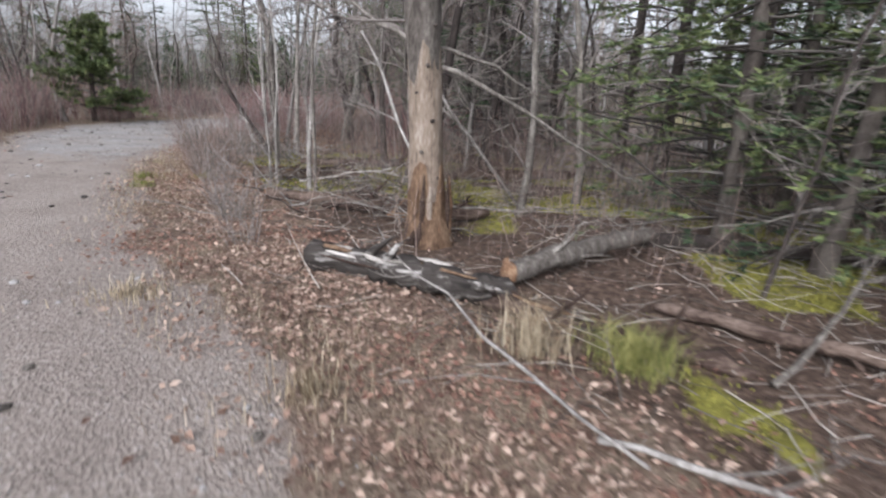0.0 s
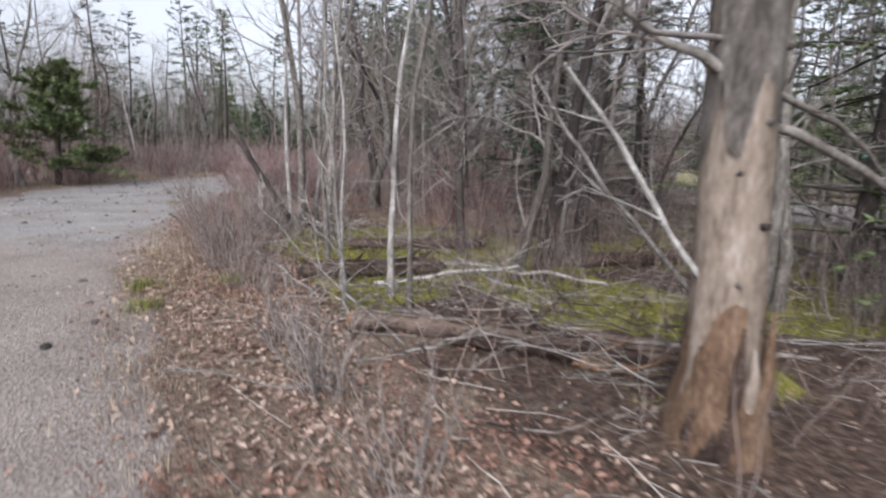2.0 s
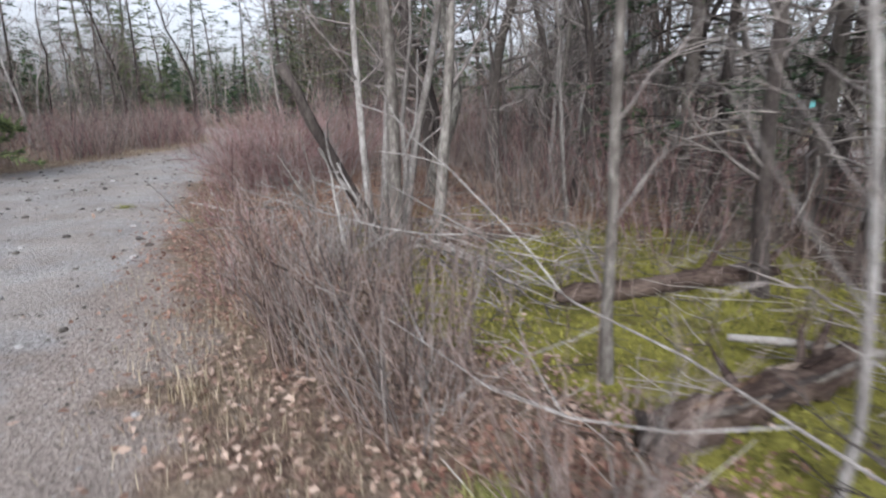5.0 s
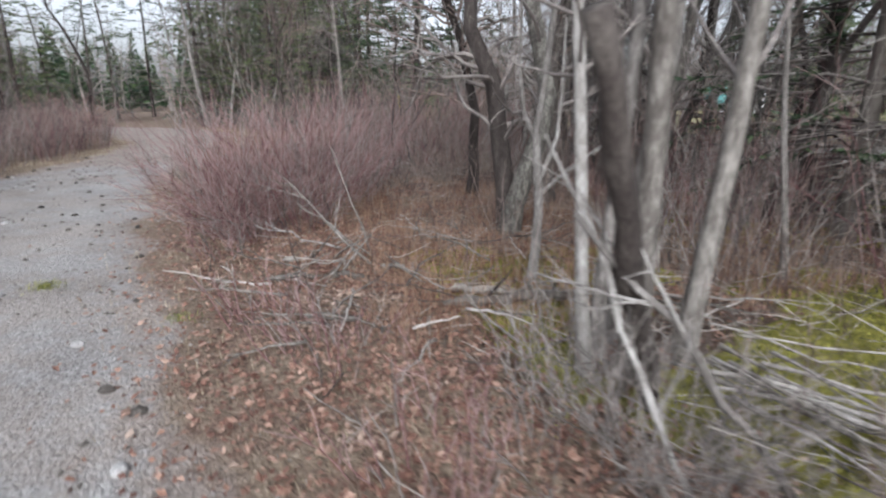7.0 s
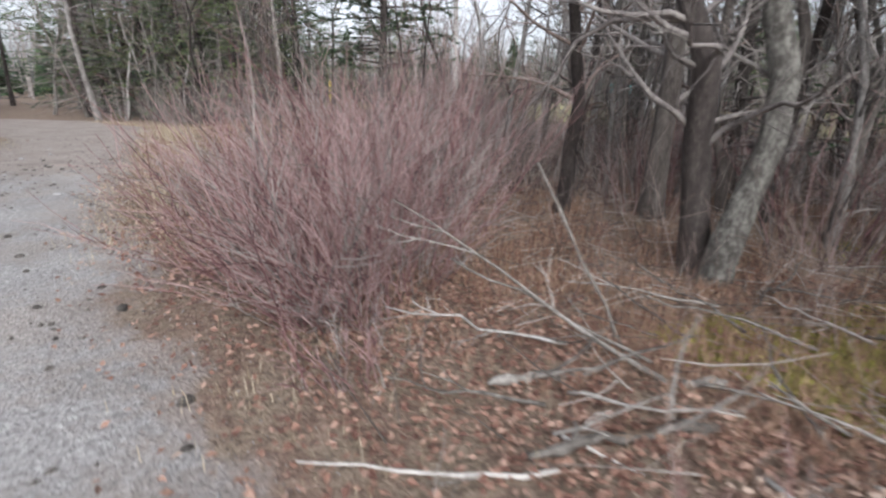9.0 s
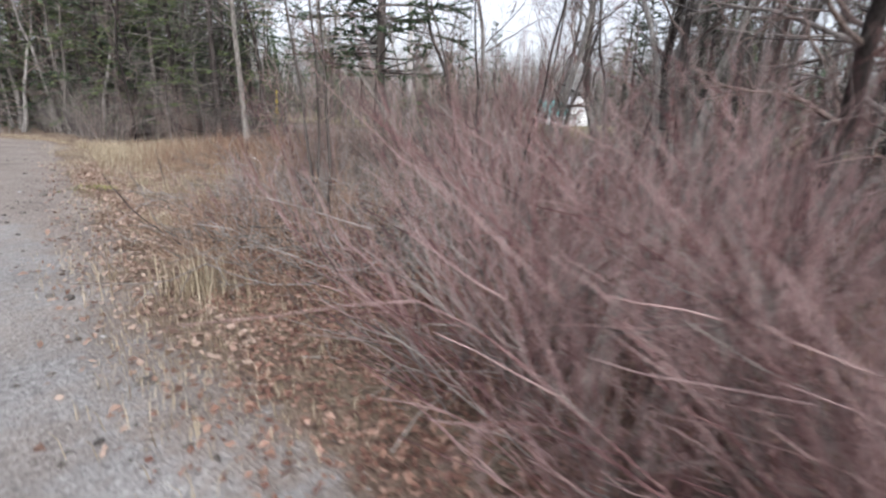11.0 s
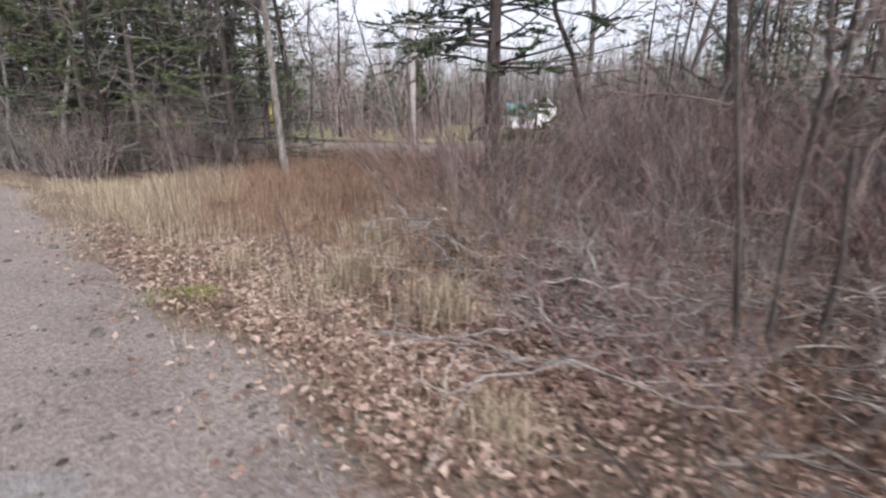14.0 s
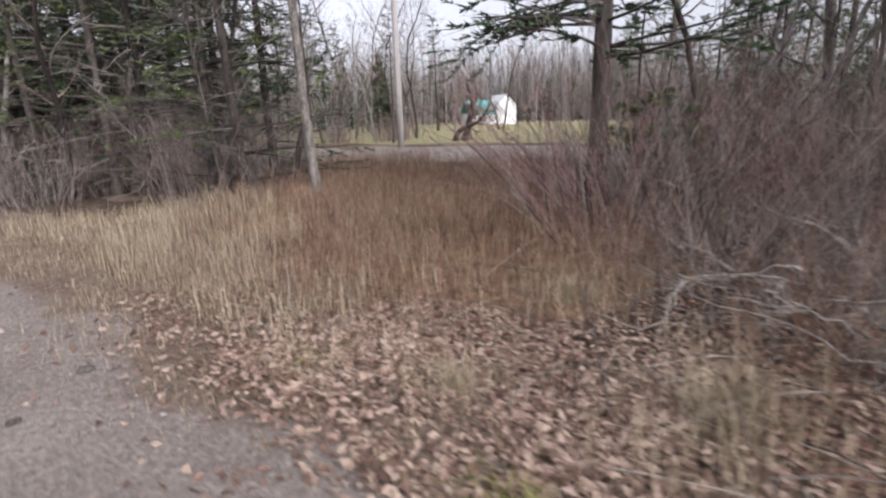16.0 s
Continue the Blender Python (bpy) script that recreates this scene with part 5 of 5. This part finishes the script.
def leaves(name, label, mat, x, y, lo, hi):
    n = len(x)
    c = on_floor(x, y, 0.012)
    c[:, 2] += rng.random(n) * 0.03
    s = rng.uniform(lo, hi, n)[:, None]
    f = unit(rng.normal(size=(n, 3)) * [1, 1, 0.28])
    g = unit(np.cross(f, np.array([0, 0, 1.0]) + rng.normal(size=(n, 3)) * 0.4))
    up = np.cross(g, f)
    curl = rng.uniform(-0.5, 0.7, n)[:, None] * s * 0.4
    v = np.stack([c - f * s * 0.55, c + g * s * 0.36 + up * curl, c + f * s * 0.6, c - g * s * 0.36 + up * curl], 1)
    i = np.arange(n)[:, None] * 4
    bag = Bag().add(v, np.concatenate([i + [[0, 1, 2]], i + [[0, 2, 3]]]))
    return tagged(part(name, bag, mat, smooth=False), label, "leaves", kind="stuff")


strip = lambda x, y: leafiness(x, y) * (trail(x, y) > -4.5)
x, y = sprinkle(560000, -10, 3, -1, 28, strip, 3)
pick = rough2(x, y, 1.3, 71) + 0.36 * smooth01(y, 9.5, 12) * smooth01(19.5 - y, 0, 2) + 0.17 * smooth01(x + 7.0, 0, 0.5) * smooth01(y, 18, 19.5) * (1 - 0.8 * smooth01(y, 21.5, 23.5)) > 0.62
leaves("leaf_litter", "tan and brown dead leaves covering the verge", LEAF, x[~pick], y[~pick], 0.02, 0.055)
leaves("russet_leaf_litter", "russet dead leaves covering the verge", LEAF_RED, x[pick], y[pick], 0.018, 0.05)
x, y = sprinkle(26000, -7.4, -5.2, 21.5, 26.5, lambda x, y: smooth01(-trail(x, y), -0.1, 0.5) * (1 - 0.8 * rusty(x, y)) * smooth01(rough2(x, y, 0.6, 191), 0.3, 0.5), 20)
leaves("pale_leaf_litter", "pale tan dead leaves on the verge by the field", LEAF, x, y, 0.025, 0.06)
x, y = sprinkle(5200, -12, 0, 0, 34, lambda x, y: (trail(x, y) > -0.1) * 0.5 * smooth01(0.9 - trail(x, y), 0, 0.9) + 0.03 * (trail(x, y) > 0), 4)
leaves("trail_leaves", "stray dead leaves on the gravel", LEAF, x, y, 0.03, 0.07)


def grass(name, label, mat, x, y, lo, hi, width, lean=0.5):
    n = len(x)
    r = on_floor(x, y, -0.01)
    h = rng.uniform(lo, hi, n) * (0.55 + 0.9 * rough2(x, y, 1.2, 131))
    a = rng.uniform(0, 2 * np.pi, n)
    k = rng.random(n) * lean
    mid = r + np.stack([np.cos(a) * k * h * 0.3, np.sin(a) * k * h * 0.3, h * 0.6], 1)
    tip = r + np.stack([np.cos(a) * k * h, np.sin(a) * k * h, h * (1 - 0.3 * k)], 1)
    s = np.stack([-np.sin(a), np.cos(a), np.zeros(n)], 1) * width / 2
    v = np.stack([r - s, r + s, mid + s * 0.8, mid - s * 0.8, tip], 1)
    i = np.arange(n)[:, None] * 5
    bag = Bag().add(v, i + [[0, 1, 2, 3]])
    bag.f.append(i + [[3, 2, 4]])
    return tagged(part(name, bag, mat, smooth=False), label, "grass", kind="stuff")


def edge_grass(x, y):
    d = -trail(x, y)
    band = smooth01(d, -0.3, 0.2) * smooth01(0.9 - d, 0, 0.6) * smooth01(np.asarray(y), 17, 18.5)
    return 0.55 * band * smooth01(rough2(x, y, 0.5, 85), 0.3, 0.6) + (1 - 0.75 * smooth01(np.asarray(y), 10, 12) * smooth01(18.5 - np.asarray(y), 0, 1.5)) * (1 - 0.55 * band) * smooth01(d, -0.6, 0.2) * smooth01(1.5 - d, 0, 1.0) * smooth01(rough2(x, y, 0.9, 81), 0.32, 0.62)


x, y = sprinkle(420000, -13, 1, -1, 37, edge_grass, 5)
grass("verge_grass", "short dry straw-coloured grass along the trail", GRASS_DRY, x, y, 0.03, 0.13, 0.004, 1.0)
x, y = sprinkle(70000, -7, 4, 24, 37, lambda x, y: rusty(x, y) * (0.15 + 0.85 * smooth01(rough2(x, y, 1.1, 91), 0.35, 0.6)), 6)
grass("field_grass", "rusty brown knee-high field grass", GRASS_RUST, x, y, 0.12, 0.5, 0.005, 0.6)
x, y = sprinkle(64000, -7, 3, 22.5, 33, lambda x, y: (0.25 + 0.75 * smooth01(rough2(x, y, 0.8, 95), 0.5, 0.6)) * (trail(x, y) < -0.4) * (0.3 + 0.55 * rusty(x, y) + 0.6 * smooth01(y, 25.5, 27) * smooth01(-3.8 - x, 0, 0.8)), 8)
grass("pale_grass", "pale bleached grass between rusty stems", GRASS_DRY, x, y, 0.12, 0.4, 0.005, 0.9)
x, y = sprinkle(60000, -6.2, 0.5, 12, 19, lambda x, y: (trail(x, y) < -1.1) * (0.15 + 0.85 * smooth01(rough2(x, y, 0.9, 161), 0.4, 0.6)), 18)
grass("wood_grass", "short tan dead grass on the wood's edge", GRASS_RUST, x, y, 0.05, 0.2, 0.005, 1.0)
x, y = sprinkle(220000, -7, 5, 2, 17, lambda x, y: mossiness(x, y) * smooth01(9 + x * -1.0, 0, 4), 9)
grass("moss_cushions", "bright yellow-green moss on the wood floor", MOSS, x, y, 0.015, 0.05, 0.012, 0.9)
for x0, y0, r0, h0, mat, what in ((-2.16, 3.25, 0.4, 0.11, GRASS_DRY, "dry"), (0.55, 2.8, 0.32, 0.42, GRASS_DRY, "dry"), (-0.6, 2.2, 0.25, 0.2, GRASS_DRY, "dry"), (1.15, 2.75, 0.3, 0.3, GRASS_GREEN, "green"), (-4.65, 7.5, 0.2, 0.13, GRASS_GREEN, "green"), (-4.3, 6.9, 0.2, 0.12, GRASS_GREEN, "green"),
                              (-6.9, 19.5, 0.4, 0.35, GRASS_DRY, "dry"), (-6.15, 25.2, 0.3, 0.3, GRASS_DRY, "dry"), (-5.8, 24.0, 0.5, 0.28, GRASS_DRY, "dry"), (-4.7, 25.2, 0.5, 0.32, GRASS_DRY, "dry"), (-5.3, 9.0, 0.2, 0.12, GRASS_DRY, "dry"), (-4.0, 8.1, 0.2, 0.15, GRASS_GREEN, "green"),
                              (-6.85, 24.5, 0.4, 0.08, GRASS_GREEN, "green"), (-6.45, 26.0, 0.3, 0.08, GRASS_GREEN, "green"), (-7.6, 14.2, 0.15, 0.06, GRASS_GREEN, "green"), (-6.5, 13.2, 0.12, 0.06, GRASS_GREEN, "green"), (-6.6, 21.9, 0.35, 0.3, GRASS_DRY, "dry"), (-5.9, 22.9, 0.4, 0.35, GRASS_DRY, "dry")):
    n = int((2200 if mat is GRASS_GREEN else 900) * r0 ** 1.2)
    a, q = rng.uniform(0, 2 * np.pi, n), rng.normal(size=n) * r0 * 0.5
    t = grass("grass_tuft", f"{what} grass tuft at the trail side", mat, x0 + np.cos(a) * q, y0 + np.sin(a) * q, h0 * 0.4, h0 * 1.1, 0.006, 0.9)

x, y = sprinkle(18000, -7, 4, 24, 37, lambda x, y: rusty(x, y) * 0.5 * smooth01(rough2(x, y, 0.8, 171), 0.3, 0.55), 17)
n = len(x)
st = grow(on_floor(x, y, -0.02), np.stack([rng.normal(size=n) * 0.2, rng.normal(size=n) * 0.2, np.ones(n)], 1), rng.uniform(0.3, 0.75, n), 4, 0.12, 0)
w0 = np.repeat(np.arange(n), 3)
p, d = along(st, w0, rng.uniform(0.4, 1, len(w0)))
bag = tubes(Bag(), st, taper(np.full(n, 0.0035), 0.0015, 4), 3)
tubes(bag, grow(p, fan(d, rng.uniform(0.3, 0.8, len(w0))), rng.uniform(0.05, 0.16, len(w0)), 2, 0.1, 0), taper(np.full(len(w0), 0.0025), 0.0013, 2), 3)
tagged(part("field_stalks", bag, TWIG_RUST), "russet dead stalks standing in the field grass", "undergrowth", kind="stuff")

# twigs all over the litter
x, y = sprinkle(9000, -7.5, 6, 2, 27, lambda x, y: (trail(x, y) < -0.4) * (0.25 + 0.75 * smooth01(-trail(x, y), 0.6, 2.0)) * (1 - 0.7 * rusty(x, y)), 12)
n = len(x)
a = rng.uniform(0, 2 * np.pi, n)
tw = grow(on_floor(x, y, 0.03), np.stack([np.cos(a), np.sin(a), rng.normal(size=n) * 0.12 + 0.06], 1), rng.uniform(0.12, 0.8, n), 4, 0.14, 0)
tagged(part("fallen_twigs", tubes(Bag(), tw, taper(rng.uniform(0.002, 0.007, n), 0.002, 4), 4), material("litter_twigs", (0.07, 0.06, 0.05), (0.19, 0.165, 0.145), (0.42, 0.39, 0.35), size=4, fine=30, bump=0, island=True, spread=0.6)), "fallen grey twigs scattered over the litter", "twigs", kind="stuff")
# thin upright seedlings and dead stalks
x, y = sprinkle(4600, -7, 8, 4, 25, lambda x, y: (trail(x, y) < -0.7) * (0.12 + 0.88 * smooth01(-trail(x, y), 1.2, 3.5)), 13)
n = len(x)
up = grow(on_floor(x, y, -0.02), np.stack([rng.normal(size=n) * 0.25, rng.normal(size=n) * 0.25, np.ones(n)], 1), rng.uniform(0.25, 1.3, n), 5, 0.12, 0.02)
w = np.repeat(np.arange(n), 3)
bag = tubes(Bag(), up, taper(rng.uniform(0.002, 0.006, n), 0.0015, 5), 4)
p, d = along(up, w, rng.uniform(0.3, 1, len(w)))
tubes(bag, grow(p, fan(d, rng.uniform(0.4, 0.9, len(w))), rng.uniform(0.08, 0.35, len(w)), 3, 0.15, 0.03), taper(np.full(len(w), 0.0025), 0.0013, 3), 3)
tagged(part("undergrowth_stalks", bag, TWIG_BROWN), "thin leafless stalks of undergrowth", "undergrowth", kind="stuff")


def pebble_mesh(bag, c, s):
    """Small uneven stones, eight faces each."""
    n = len(c)
    base = np.array([(1, 0, 0), (0, 1, 0), (-1, 0, 0), (0, -1, 0), (0, 0, 0.7), (0, 0, -0.6)], float)
    v = c[:, None] + base[None] * s[:, None, None] * rng.uniform(0.6, 1.3, (n, 6, 1)) + rng.normal(size=(n, 6, 3)) * s[:, None, None] * 0.12
    f = np.array([(0, 1, 4), (1, 2, 4), (2, 3, 4), (3, 0, 4), (1, 0, 5), (2, 1, 5), (3, 2, 5), (0, 3, 5)])
    return bag.add(v, (np.arange(n)[:, None, None] * 6 + f[None]).reshape(-1, 3))


x, y = sprinkle(60000, -12, 1.5, -1, 34, lambda x, y: (trail(x, y) > -0.3) * (0.25 + 0.75 * smooth01(0.8 - trail(x, y), 0, 0.8)), 14)
gravel = pebble_mesh(Bag(), on_floor(x, y, 0.001), rng.uniform(0.003, 0.009, len(x)) * np.where(rng.random(len(x)) < 0.03, 2.2, 1))
tagged(part("gravel_stones", gravel, STONE, smooth=False), "loose grey gravel on the trail", "gravel", kind="stuff")


x, y = sprinkle(12000, -12, -5, 5, 30, lambda x, y: (trail(x, y) > 0.05) * smooth01(y, 4, 14) * (0.06 + 0.5 * smooth01(rough2(x, y, 1.0, 181), 0.5, 0.65)), 19)
clods = pebble_mesh(Bag(), on_floor(x, y, 0.002), rng.uniform(0.008, 0.028, len(x)))
tagged(part("earth_crumbs", clods, CLOD, smooth=False), "dark crumbs of earth strewn on the gravel", "gravel", kind="stuff")


def stone(at, size, mat, label):
    bm = bmesh.new()
    bmesh.ops.create_icosphere(bm, subdivisions=2, radius=1)
    for v in bm.verts:
        k = 1 + 0.35 * noise.noise(v.co * 1.7 + Vector((at[0], at[1], 0)) * 3)
        v.co = Vector((v.co.x * k * size, v.co.y * k * size * 0.8, v.co.z * k * size * 0.5))
    me = bpy.data.meshes.new("stone")
    bm.to_mesh(me)
    bm.free()
    me.materials.append(mat)
    ob = new("stone", me)
    ob.matrix_basis = pose(at[0], at[1], gz(at[0], at[1]) + size * 0.18, 0, 0, rng.uniform(0, 360))
    tagged(ob, label, "stone", group="stones on the trail")


x, y = sprinkle(1500, -12, 0, 0, 27, lambda x, y: (trail(x, y) > 0.05) * 0.6, 15)
for k in range(min(290, len(x))):
    dark = k % 4 != 0
    stone((x[k], y[k]), rng.uniform(0.014, 0.04) if k % 5 else 0.045, CLOD if dark else STONE, "dark clod of earth on the gravel" if dark else "grey stone lying on the gravel trail")

# a still pool deep in the wood
pool = Bag()
a = np.linspace(0, 2 * np.pi, 24, endpoint=False)
rr = 1.0 + 0.25 * np.sin(3 * a) + 0.1 * np.cos(5 * a)
pool.add(np.stack([6.2 + 1.0 * rr * np.cos(a), 12.2 + 0.7 * rr * np.sin(a), np.full(24, 0.03)], 1), [tuple(range(24))])
tagged(part("water", pool, WATER), "still pool reflecting the pale sky", "water", kind="structure")
